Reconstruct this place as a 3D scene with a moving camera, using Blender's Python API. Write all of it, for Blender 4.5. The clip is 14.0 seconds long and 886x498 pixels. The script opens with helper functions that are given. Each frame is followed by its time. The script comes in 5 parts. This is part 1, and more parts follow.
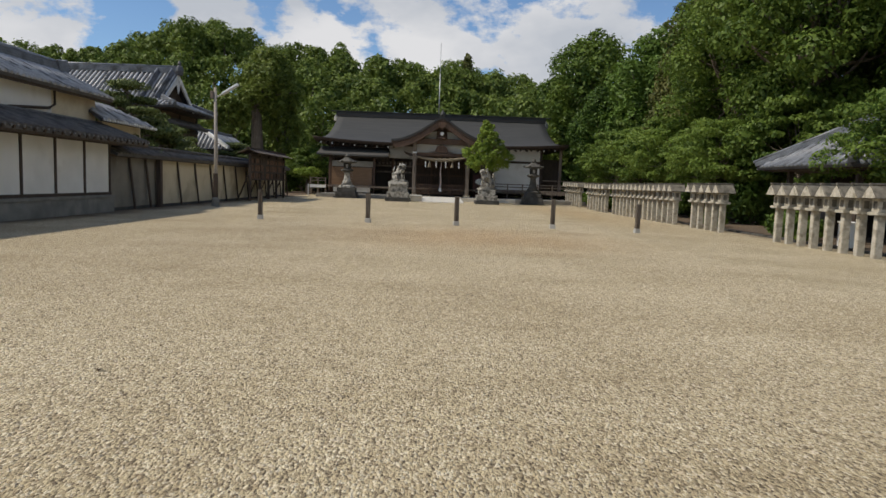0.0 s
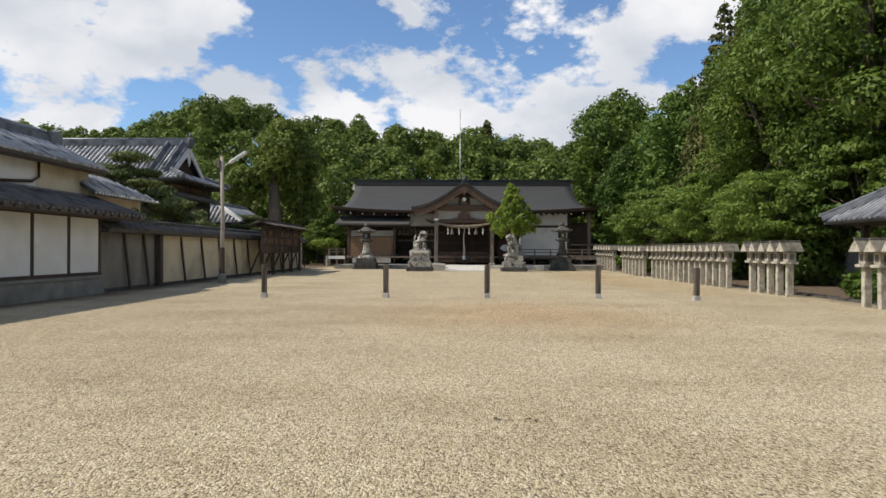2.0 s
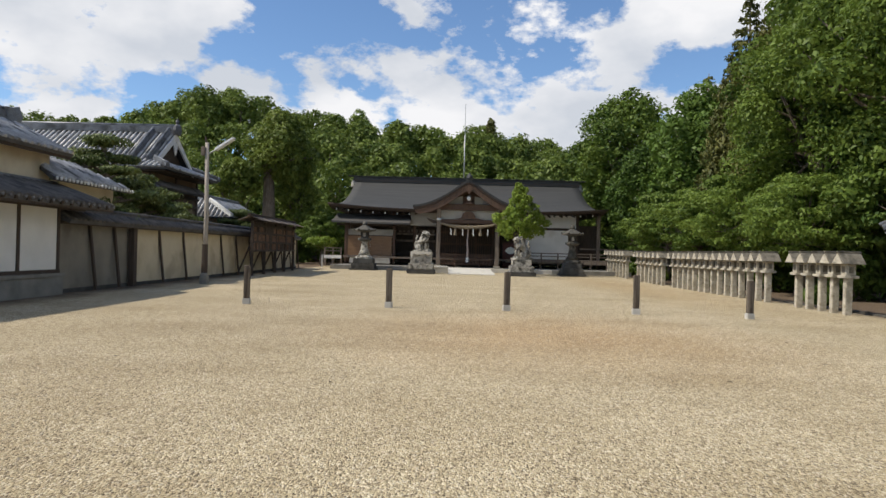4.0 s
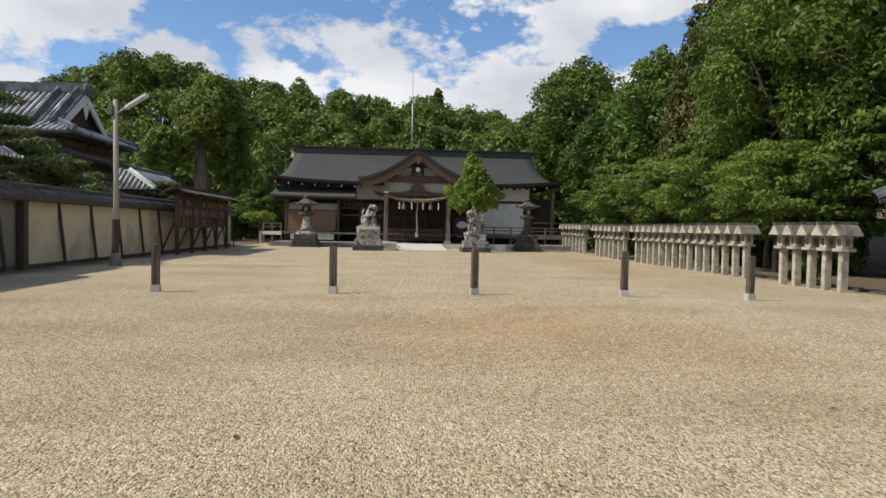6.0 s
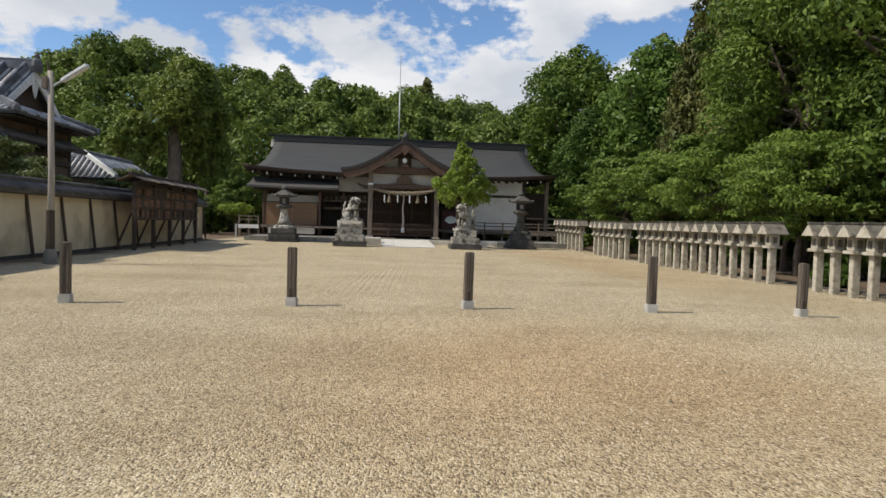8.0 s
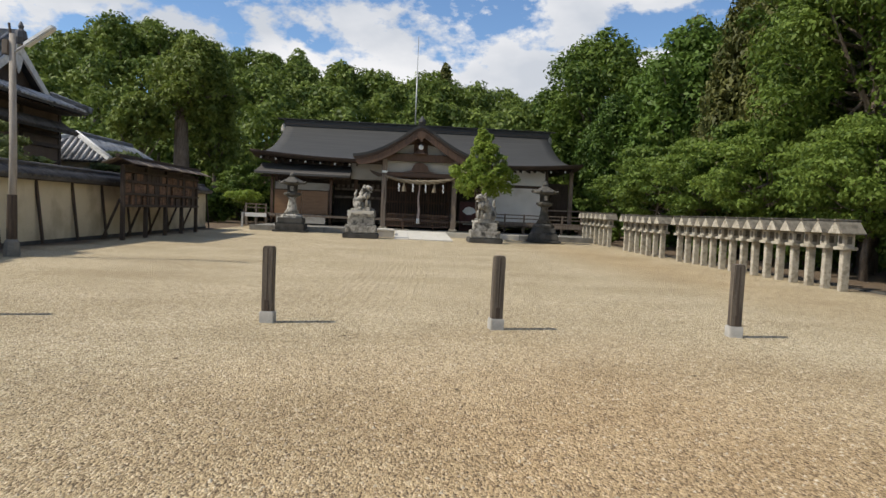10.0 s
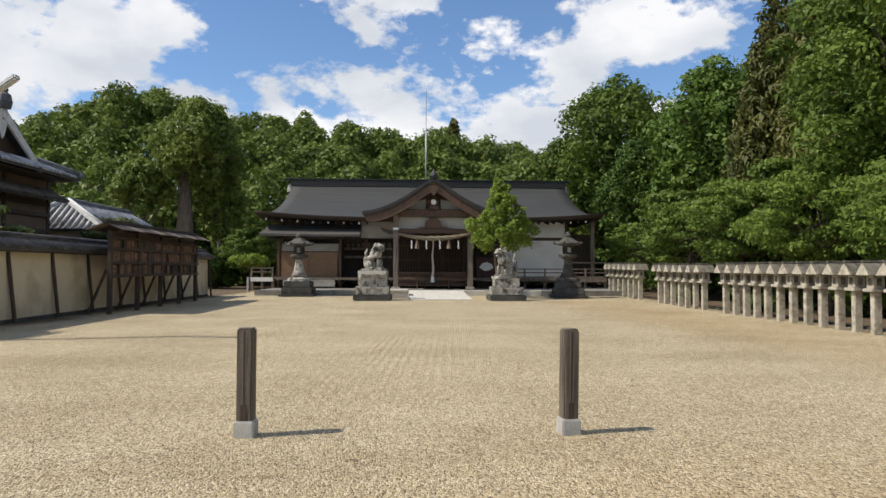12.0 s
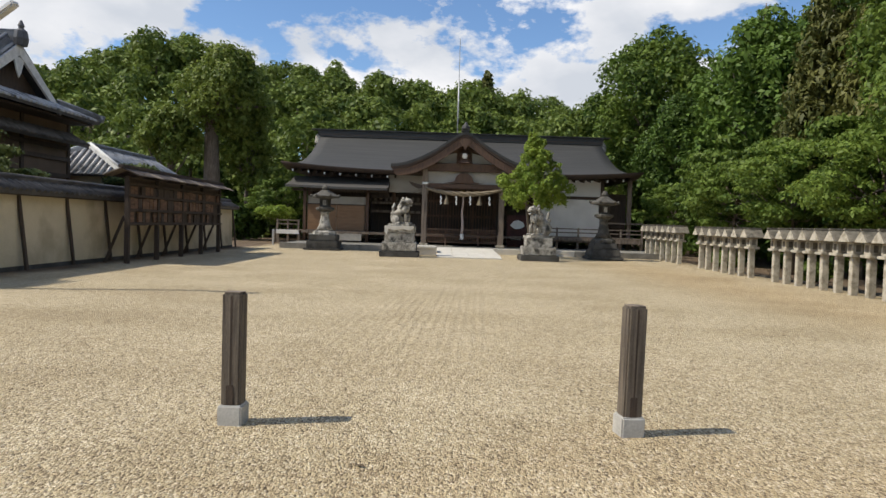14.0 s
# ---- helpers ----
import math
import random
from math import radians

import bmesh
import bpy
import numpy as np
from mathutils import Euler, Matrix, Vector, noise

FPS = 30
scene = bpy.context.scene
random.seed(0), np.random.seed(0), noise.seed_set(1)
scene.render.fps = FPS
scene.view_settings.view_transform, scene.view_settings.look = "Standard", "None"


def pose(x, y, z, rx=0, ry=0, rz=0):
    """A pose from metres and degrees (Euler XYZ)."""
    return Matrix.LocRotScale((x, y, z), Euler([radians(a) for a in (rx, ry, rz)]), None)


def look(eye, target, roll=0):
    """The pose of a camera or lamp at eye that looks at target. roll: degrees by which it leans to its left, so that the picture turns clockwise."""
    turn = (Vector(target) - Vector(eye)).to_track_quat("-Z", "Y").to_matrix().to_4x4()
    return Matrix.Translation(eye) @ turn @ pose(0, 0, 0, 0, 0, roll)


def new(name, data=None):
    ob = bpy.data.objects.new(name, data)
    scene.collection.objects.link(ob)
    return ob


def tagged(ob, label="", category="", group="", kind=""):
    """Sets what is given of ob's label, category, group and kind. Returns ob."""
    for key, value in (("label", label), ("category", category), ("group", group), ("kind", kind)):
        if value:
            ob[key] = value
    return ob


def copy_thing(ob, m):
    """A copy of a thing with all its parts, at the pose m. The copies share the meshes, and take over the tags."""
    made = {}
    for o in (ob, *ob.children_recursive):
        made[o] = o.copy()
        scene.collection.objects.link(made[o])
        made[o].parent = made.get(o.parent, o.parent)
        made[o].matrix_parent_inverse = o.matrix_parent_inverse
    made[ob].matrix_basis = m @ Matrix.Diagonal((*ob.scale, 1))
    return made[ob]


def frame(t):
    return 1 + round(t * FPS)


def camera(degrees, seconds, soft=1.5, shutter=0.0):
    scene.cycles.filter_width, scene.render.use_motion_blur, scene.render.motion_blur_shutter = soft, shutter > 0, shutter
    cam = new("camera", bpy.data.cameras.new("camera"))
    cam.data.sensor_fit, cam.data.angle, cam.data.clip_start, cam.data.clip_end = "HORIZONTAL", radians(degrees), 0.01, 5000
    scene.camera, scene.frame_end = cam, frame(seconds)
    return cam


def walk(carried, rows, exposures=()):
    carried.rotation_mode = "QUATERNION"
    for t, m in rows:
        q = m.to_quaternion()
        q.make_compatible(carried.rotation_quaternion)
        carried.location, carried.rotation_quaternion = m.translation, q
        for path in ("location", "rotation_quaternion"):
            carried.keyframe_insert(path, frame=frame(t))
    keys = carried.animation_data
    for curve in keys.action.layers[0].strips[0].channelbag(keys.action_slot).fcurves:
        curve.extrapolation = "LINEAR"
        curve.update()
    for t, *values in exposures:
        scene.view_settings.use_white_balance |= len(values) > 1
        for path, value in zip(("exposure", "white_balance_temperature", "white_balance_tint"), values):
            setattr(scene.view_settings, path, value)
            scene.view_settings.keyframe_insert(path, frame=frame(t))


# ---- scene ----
cam = camera(67.5, 14.0)
PATH = [
    (0, (0.284, 0.611, 1.412), (0.324, 2.6, 1.215), 2.0),
    (0.5, (0.219, 1.335, 1.448), (0.182, 3.334, 1.475), 2.4),
    (1, (0.194, 2.018, 1.46), (0.233, 4.014, 1.588), 1.0),
    (1.5, (0.178, 2.769, 1.407), (0.15, 4.768, 1.451), 3.3),
    (2, (0.161, 3.447, 1.404), (0.129, 5.447, 1.409), 0.2),
    (2.5, (0.14, 4.151, 1.408), (0.095, 6.15, 1.416), 1.4),
    (5, (-0.527, 7.642, 1.499), (-0.5, 9.642, 1.501), 0.9),
    (5.5, (-0.525, 8.349, 1.429), (-0.405, 10.344, 1.362), -0.1),
    (6, (-0.561, 9.04, 1.428), (-0.416, 11.034, 1.364), 1.1),
    (6.5, (-0.552, 9.745, 1.427), (-0.345, 11.732, 1.326), -0.8),
    (7, (-0.501, 10.441, 1.445), (-0.265, 12.423, 1.329), 0.6),
    (7.5, (-0.454, 11.136, 1.459), (-0.258, 13.122, 1.327), 0.4),
    (8, (-0.343, 11.792, 1.49), (-0.161, 13.782, 1.409), 1.7),
    (10.5, (-0.185, 15.072, 1.55), (-0.057, 17.065, 1.434), 2.3),
    (11, (-0.225, 15.704, 1.568), (-0.078, 17.697, 1.509), 0.6),
    (11.5, (-0.287, 16.342, 1.558), (-0.148, 18.337, 1.561), -1.4),
    (12, (-0.342, 16.92, 1.55), (-0.245, 18.917, 1.608), 0.2),
    (12.5, (-0.344, 17.403, 1.519), (-0.22, 19.399, 1.538), 0.4),
    (13, (-0.321, 17.807, 1.539), (-0.259, 19.804, 1.462), 1.0),
    (13.5, (-0.346, 18.059, 1.549), (-0.322, 20.058, 1.49), 1.9),
    (14, (-0.333, 18.171, 1.548), (-0.32, 20.17, 1.474), 1.8),
]
walk(cam, [(t, look(eye, target, roll)) for t, eye, target, roll in PATH], [(0, -0.26), (0.5, -0.10), (1.2, 0.04), (3, 0.08), (7, 0.02), (11, 0.06), (12.3, 0.15), (14, 0.12)])

# ---- world and sun ----
SUN_DIR = Vector((0.80, 0.17, -0.98)).normalized()
world = bpy.data.worlds.new("world")
scene.world = world
world.use_nodes = True
wn, wl = world.node_tree.nodes, world.node_tree.links
wn.clear()
sky = wn.new("ShaderNodeTexSky")
sky.sky_type, sky.sun_disc = 'NISHITA', False
sky.sun_elevation = math.asin(-SUN_DIR.z)
sky.sun_rotation = math.atan2(-SUN_DIR.x, -SUN_DIR.y)
sky.air_density, sky.dust_density, sky.ozone_density = 1.0, 0.0, 6.0
coord = wn.new("ShaderNodeTexCoord")
mp = wn.new("ShaderNodeMapping")
mp.inputs["Scale"].default_value = (1.0, 1.0, 1.7)
mp.inputs["Location"].default_value = (3.10, 0.35, 0.12)
cn = wn.new("ShaderNodeTexNoise")
cn.inputs["Scale"].default_value, cn.inputs["Detail"].default_value, cn.inputs["Roughness"].default_value = 6.5, 13, 0.6
cr = wn.new("ShaderNodeValToRGB")
cr.color_ramp.elements[0].position, cr.color_ramp.elements[1].position = 0.40, 0.58
shade = wn.new("ShaderNodeTexNoise")
shade.inputs["Scale"].default_value, shade.inputs["Detail"].default_value = 5.0, 5
sr = wn.new("ShaderNodeValToRGB")
sr.color_ramp.elements[0].position, sr.color_ramp.elements[1].position = 0.35, 0.6
sr.color_ramp.elements[0].color, sr.color_ramp.elements[1].color = (0.66, 0.70, 0.77, 1), (0.98, 0.98, 1.0, 1)
b1, b2 = wn.new("ShaderNodeBackground"), wn.new("ShaderNodeBackground")
b1.inputs["Strength"].default_value = 0.135
b2.inputs["Strength"].default_value = 0.9
mx, wo = wn.new("ShaderNodeMixShader"), wn.new("ShaderNodeOutputWorld")
wl.new(coord.outputs["Generated"], mp.inputs["Vector"])
wl.new(mp.outputs[0], cn.inputs["Vector"])
wl.new(mp.outputs[0], shade.inputs["Vector"])


def sky_math(op, a, b):
    nd = wn.new("ShaderNodeMath")
    nd.operation = op
    for k, v in enumerate((a, b)):
        if isinstance(v, (int, float)):
            nd.inputs[k].default_value = v
        else:
            wl.new(v, nd.inputs[k])
    return nd.outputs[0]


def cloud_bank(azimuth, elevation, reach, wide=1.0):
    """A cumulus bank: 1 at its heart, 0 beyond its reach (degrees east of north, degrees up, reach and breadth on the unit sphere)."""
    a, e = radians(azimuth), radians(elevation)
    away, turn = wn.new("ShaderNodeVectorMath"), wn.new("ShaderNodeMapping")
    turn.vector_type = 'TEXTURE'
    turn.inputs["Location"].default_value = (math.sin(a) * math.cos(e), math.cos(a) * math.cos(e), math.sin(e))
    turn.inputs["Rotation"].default_value = (0, 0, -a)
    turn.inputs["Scale"].default_value = (wide, 1, 1)
    away.operation = 'LENGTH'
    wl.new(coord.outputs["Generated"], turn.inputs["Vector"])
    wl.new(turn.outputs[0], away.inputs[0])
    rng = wn.new("ShaderNodeMapRange")
    rng.inputs["From Min"].default_value, rng.inputs["From Max"].default_value = reach * 1.7, reach * 0.2
    wl.new(away.outputs["Value"], rng.inputs["Value"])
    return rng.outputs["Result"]


BANKS = ((12.5, 16.4, 0.10, 1.35), (18.5, 19.5, 0.11, 1.2), (7.0, 13.2, 0.085, 1.5), (-17.5, 12.0, 0.05, 1.6), (-9.5, 11.0, 0.063, 1.8), (0, 11.4, 0.073, 1.8), (11, 11.5, 0.085, 2.0),
         (-32, 9.0, 0.06, 2.2), (-33, 17.5, 0.10, 1.5), (-25.5, 17.0, 0.075, 1.5), (-20, 19.2, 0.05, 1.3), (-3.5, 22.2, 0.045, 1.9),
         (24, 30, 0.12, 1.5), (-15, 32, 0.12, 2), (60, 18, 0.25, 1.5), (-75, 25, 0.25, 1.6), (120, 25, 0.4, 1.2), (200, 30, 0.45, 1.2), (270, 45, 0.3, 1.3), (20, 62, 0.25, 1.2))
cover = 0.0
for az, el, reach, wide in BANKS:
    cover = sky_math('MAXIMUM', cloud_bank(az, el, reach, wide), cover)
rough_edge = sky_math('MULTIPLY', sky_math('SUBTRACT', cn.outputs["Fac"], 0.5), 2.6)
wl.new(sky_math('ADD', sky_math('MULTIPLY', cover, 0.8), rough_edge), cr.inputs["Fac"])
wl.new(shade.outputs["Fac"], sr.inputs["Fac"])
wl.new(sr.outputs["Color"], b2.inputs["Color"])
wl.new(sky.outputs["Color"], b1.inputs["Color"])
wl.new(cr.outputs["Color"], mx.inputs["Fac"])
wl.new(b1.outputs[0], mx.inputs[1])
wl.new(b2.outputs[0], mx.inputs[2])
wl.new(mx.outputs[0], wo.inputs["Surface"])
sun = new("sun", bpy.data.lights.new("sun", 'SUN'))
sun.data.energy, sun.data.angle, sun.data.color = 4.1, radians(0.53), (1.0, 0.93, 0.815)
sun.matrix_world = look((-40, -8, 50), Vector((-40, -8, 50)) + SUN_DIR)


# ---- materials ----
def mat(name, dark, light, scale=4.0, rough=0.8, bump=0.2, fine=40.0, stretch=(1, 1, 1), metal=0.0, stain=None, stain_scale=0.7, distance=0.01):
    m = bpy.data.materials.new(name)
    m.use_nodes = True
    n, l = m.node_tree.nodes, m.node_tree.links
    bsdf = n["Principled BSDF"]
    tc, info = n.new("ShaderNodeTexCoord"), n.new("ShaderNodeObjectInfo")
    mapping = n.new("ShaderNodeMapping")
    mapping.inputs["Scale"].default_value = stretch
    l.new(tc.outputs["Object"], mapping.inputs["Vector"])
    off = n.new("ShaderNodeVectorMath")
    off.operation = 'ADD'
    mul = n.new("ShaderNodeMath")
    mul.operation = 'MULTIPLY'
    mul.inputs[1].default_value = 37.0
    l.new(info.outputs["Random"], mul.inputs[0])
    l.new(mapping.outputs[0], off.inputs[0])
    l.new(mul.outputs[0], off.inputs[1])
    big, small = n.new("ShaderNodeTexNoise"), n.new("ShaderNodeTexNoise")
    big.inputs["Scale"].default_value, big.inputs["Detail"].default_value = scale, 6
    small.inputs["Scale"].default_value, small.inputs["Detail"].default_value = fine, 4
    for t in (big, small):
        l.new(off.outputs[0], t.inputs["Vector"])
    add = n.new("ShaderNodeMath")
    add.operation = 'MULTIPLY_ADD'
    add.inputs[1].default_value, add.inputs[2].default_value = 0.45, 0.0
    l.new(small.outputs["Fac"], add.inputs[0])
    add2 = n.new("ShaderNodeMath")
    add2.operation = 'MULTIPLY_ADD'
    add2.inputs[1].default_value = 0.55
    l.new(big.outputs["Fac"], add2.inputs[0])
    l.new(add.outputs[0], add2.inputs[2])
    ramp = n.new("ShaderNodeValToRGB")
    ramp.color_ramp.elements[0].position, ramp.color_ramp.elements[1].position = 0.36, 0.64
    ramp.color_ramp.elements[0].color, ramp.color_ramp.elements[1].color = (*dark, 1), (*light, 1)
    l.new(add2.outputs[0], ramp.inputs["Fac"])
    out = ramp.outputs["Color"]
    if stain:
        sn = n.new("ShaderNodeTexNoise")
        sn.inputs["Scale"].default_value, sn.inputs["Detail"].default_value = stain_scale, 7
        l.new(off.outputs[0], sn.inputs["Vector"])
        sramp = n.new("ShaderNodeValToRGB")
        sramp.color_ramp.elements[0].position, sramp.color_ramp.elements[1].position = 0.52, 0.66
        l.new(sn.outputs["Fac"], sramp.inputs["Fac"])
        mix = n.new("ShaderNodeMix")
        mix.data_type = 'RGBA'
        mix.inputs["B"].default_value = (*stain, 1)
        l.new(sramp.outputs["Color"], mix.inputs["Factor"])
        l.new(out, mix.inputs["A"])
        out = mix.outputs["Result"]
    l.new(out, bsdf.inputs["Base Color"])
    bsdf.inputs["Roughness"].default_value, bsdf.inputs["Metallic"].default_value = rough, metal
    if bump:
        bp = n.new("ShaderNodeBump")
        bp.inputs["Strength"].default_value, bp.inputs["Distance"].default_value = bump, distance
        l.new(add2.outputs[0], bp.inputs["Height"])
        l.new(bp.outputs[0], bsdf.inputs["Normal"])
    return m


def leaf_mat(name, dark, light, through_light=0.3):
    m = bpy.data.materials.new(name)
    m.use_nodes = True
    n, l = m.node_tree.nodes, m.node_tree.links
    bsdf, out = n["Principled BSDF"], n["Material Output"]
    geo, tc, ns = n.new("ShaderNodeNewGeometry"), n.new("ShaderNodeTexCoord"), n.new("ShaderNodeTexNoise")
    info = n.new("ShaderNodeObjectInfo")
    ns.inputs["Scale"].default_value, ns.inputs["Detail"].default_value = 0.35, 3
    l.new(tc.outputs["Object"], ns.inputs["Vector"])
    a = n.new("ShaderNodeMath")
    a.operation = 'MULTIPLY_ADD'
    a.inputs[1].default_value = 0.45
    l.new(geo.outputs["Random Per Island"], a.inputs[0])
    l.new(ns.outputs["Fac"], a.inputs[2])
    b = n.new("ShaderNodeMath")
    b.operation = 'MULTIPLY_ADD'
    b.inputs[1].default_value = 0.25
    l.new(info.outputs["Random"], b.inputs[0])
    l.new(a.outputs[0], b.inputs[2])
    ramp = n.new("ShaderNodeValToRGB")
    ramp.color_ramp.elements[0].position, ramp.color_ramp.elements[1].position = 0.5, 1.1
    ramp.color_ramp.elements[0].color, ramp.color_ramp.elements[1].color = (*dark, 1), (*light, 1)
    l.new(b.outputs[0], ramp.inputs["Fac"])
    l.new(ramp.outputs[0], bsdf.inputs["Base Color"])
    bsdf.inputs["Roughness"].default_value = 0.55
    bsdf.inputs["Specular IOR Level"].default_value = 0.25
    tr, ms = n.new("ShaderNodeBsdfTranslucent"), n.new("ShaderNodeMixShader")
    ms.inputs[0].default_value = through_light
    l.new(ramp.outputs[0], tr.inputs["Color"])
    l.new(bsdf.outputs[0], ms.inputs[1])
    l.new(tr.outputs[0], ms.inputs[2])
    l.new(ms.outputs[0], out.inputs["Surface"])
    return m


def ground_mat():
    """Pale gravel, reddish where the soil shows through, dark leafy earth beyond the lantern row and under the trees."""
    m = bpy.data.materials.new("gravel_ground")
    m.use_nodes = True
    n, l = m.node_tree.nodes, m.node_tree.links
    bsdf = n["Principled BSDF"]
    tc = n.new("ShaderNodeTexCoord")
    vor, vor2 = n.new("ShaderNodeTexVoronoi"), n.new("ShaderNodeTexVoronoi")
    vor.inputs["Scale"].default_value, vor2.inputs["Scale"].default_value = 56, 38
    nz, patch = n.new("ShaderNodeTexNoise"), n.new("ShaderNodeTexNoise")
    nz.inputs["Scale"].default_value, nz.inputs["Detail"].default_value, nz.inputs["Roughness"].default_value = 7, 8, 0.75
    patch.inputs["Scale"].default_value, patch.inputs["Detail"].default_value = 0.45, 7
    chip = n.new("ShaderNodeMapping")
    chip.inputs["Scale"].default_value, chip.inputs["Rotation"].default_value = (1.35, 0.75, 1), (0, 0, 0.6)
    l.new(tc.outputs["Object"], chip.inputs["Vector"])
    l.new(chip.outputs[0], vor.inputs["Vector"])
    for t in (vor2, nz, patch):
        l.new(tc.outputs["Object"], t.inputs["Vector"])
    ramp = n.new("ShaderNodeValToRGB")
    e = ramp.color_ramp.elements
    e[0].position, e[0].color = 0.0, (0.18, 0.132, 0.08, 1)
    e[1].position, e[1].color = 1.0, (0.86, 0.775, 0.585, 1)
    e.new(0.35).color = (0.535, 0.438, 0.272, 1)
    e.new(0.75).color = (0.67, 0.562, 0.36, 1)
    sep = n.new("ShaderNodeSeparateColor")
    l.new(vor.outputs["Color"], sep.inputs[0])
    l.new(sep.outputs[0], ramp.inputs["Fac"])
    pr = n.new("ShaderNodeValToRGB")
    pr.color_ramp.elements[0].position, pr.color_ramp.elements[1].position = 0.35, 0.65
    pr.color_ramp.elements[0].color, pr.color_ramp.elements[1].color = (0.86, 0.84, 0.8, 1), (1.0, 1.0, 1.0, 1)
    l.new(patch.outputs["Fac"], pr.inputs["Fac"])
    mul = n.new("ShaderNodeMix")
    mul.data_type, mul.blend_type = 'RGBA', 'MULTIPLY'
    mul.inputs["Factor"].default_value = 1.0
    l.new(ramp.outputs[0], mul.inputs["A"])
    l.new(pr.outputs[0], mul.inputs["B"])

    speck = n.new("ShaderNodeValToRGB")
    speck.color_ramp.elements[0].position, speck.color_ramp.elements[1].position = 0.38, 0.62
    speck.color_ramp.elements[0].color, speck.color_ramp.elements[1].color = (0.80, 0.775, 0.74, 1), (1.0, 1.0, 1.0, 1)
    l.new(nz.outputs["Fac"], speck.inputs["Fac"])
    mul0 = n.new("ShaderNodeMix")
    mul0.data_type, mul0.blend_type = 'RGBA', 'MULTIPLY'
    mul0.inputs["Factor"].default_value = 1.0
    l.new(mul.outputs["Result"], mul0.inputs["A"])
    l.new(speck.outputs[0], mul0.inputs["B"])
    mul = mul0
    smap, streak, srr = n.new("ShaderNodeMapping"), n.new("ShaderNodeTexNoise"), n.new("ShaderNodeValToRGB")
    smap.inputs["Scale"].default_value, smap.inputs["Rotation"].default_value = (0.22, 0.6, 1), (0, 0, 0.35)
    streak.inputs["Scale"].default_value, streak.inputs["Detail"].default_value = 1.0, 8
    l.new(tc.outputs["Object"], smap.inputs["Vector"])
    l.new(smap.outputs[0], streak.inputs["Vector"])
    l.new(streak.outputs["Fac"], srr.inputs["Fac"])
    srr.color_ramp.elements[0].position, srr.color_ramp.elements[1].position = 0.38, 0.55
    srr.color_ramp.elements[0].color, srr.color_ramp.elements[1].color = (0.90, 0.885, 0.86, 1), (1, 1, 1, 1)
    mul2 = n.new("ShaderNodeMix")
    mul2.data_type, mul2.blend_type = 'RGBA', 'MULTIPLY'
    mul2.inputs["Factor"].default_value = 1.0
    l.new(mul.outputs["Result"], mul2.inputs["A"])
    l.new(srr.outputs[0], mul2.inputs["B"])
    mul = mul2

    def blob(cx, cy, rx, ry, soft):
        mp = n.new("ShaderNodeMapping")
        mp.vector_type = 'TEXTURE'
        mp.inputs["Location"].default_value, mp.inputs["Scale"].default_value = (cx, cy, 0), (rx, ry, 50)
        warp = n.new("ShaderNodeMix")
        warp.data_type, warp.blend_type = 'RGBA', 'LINEAR_LIGHT'
        warp.inputs["Factor"].default_value = 0.35
        ln = n.new("ShaderNodeVectorMath")
        ln.operation = 'LENGTH'
        l.new(tc.outputs["Object"], mp.inputs["Vector"])
        l.new(mp.outputs[0], warp.inputs["A"])
        l.new(patch.outputs["Color"], warp.inputs["B"])
        l.new(warp.outputs["Result"], ln.inputs[0])
        mr = n.new("ShaderNodeMapRange")
        mr.inputs["From Min"].default_value, mr.inputs["From Max"].default_value = 1.0 + soft, 1.0 - soft
        l.new(ln.outputs["Value"], mr.inputs["Value"])
        return mr.outputs["Result"]

    def over(base, fac, colour, amount, mode='MIX'):
        k = n.new("ShaderNodeMath")
        k.operation = 'MULTIPLY'
        k.inputs[1].default_value = amount
        l.new(fac, k.inputs[0])
        mix = n.new("ShaderNodeMix")
        mix.data_type, mix.blend_type = 'RGBA', mode
        l.new(k.outputs[0], mix.inputs["Factor"])
        l.new(base, mix.inputs["A"])
        mix.inputs["B"].default_value = (*colour, 1)
        return mix.outputs["Result"]
    c = over(mul.outputs["Result"], blob(1.6, 18.4, 3.0, 3.0, 0.7), (0.86, 0.66, 0.47), 0.6, 'MULTIPLY')
    c = over(c, blob(8.5, 40, 2.2, 12, 0.6), (0.88, 0.72, 0.5), 0.45, 'MULTIPLY')
    c = over(c, blob(-5.5, 18, 3.6, 9, 0.6), (0.88, 0.87, 0.86), 0.9, 'MULTIPLY')
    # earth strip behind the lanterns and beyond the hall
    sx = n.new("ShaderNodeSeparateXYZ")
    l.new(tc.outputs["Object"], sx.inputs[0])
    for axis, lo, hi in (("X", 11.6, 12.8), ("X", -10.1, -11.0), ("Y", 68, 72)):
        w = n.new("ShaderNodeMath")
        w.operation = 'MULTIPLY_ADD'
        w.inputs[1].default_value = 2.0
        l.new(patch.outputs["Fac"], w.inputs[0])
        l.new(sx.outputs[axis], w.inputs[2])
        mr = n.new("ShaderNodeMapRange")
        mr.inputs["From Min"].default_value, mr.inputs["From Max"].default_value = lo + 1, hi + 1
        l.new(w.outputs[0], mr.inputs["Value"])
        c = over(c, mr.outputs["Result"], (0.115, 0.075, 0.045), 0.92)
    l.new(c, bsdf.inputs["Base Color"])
    bsdf.inputs["Roughness"].default_value = 0.9
    h = n.new("ShaderNodeMath")
    h.operation = 'ADD'
    l.new(vor.outputs["Distance"], h.inputs[0])
    lump = n.new("ShaderNodeMath")
    lump.operation = 'MULTIPLY_ADD'
    lump.inputs[1].default_value = -1.6
    l.new(nz.outputs["Fac"], lump.inputs[0])
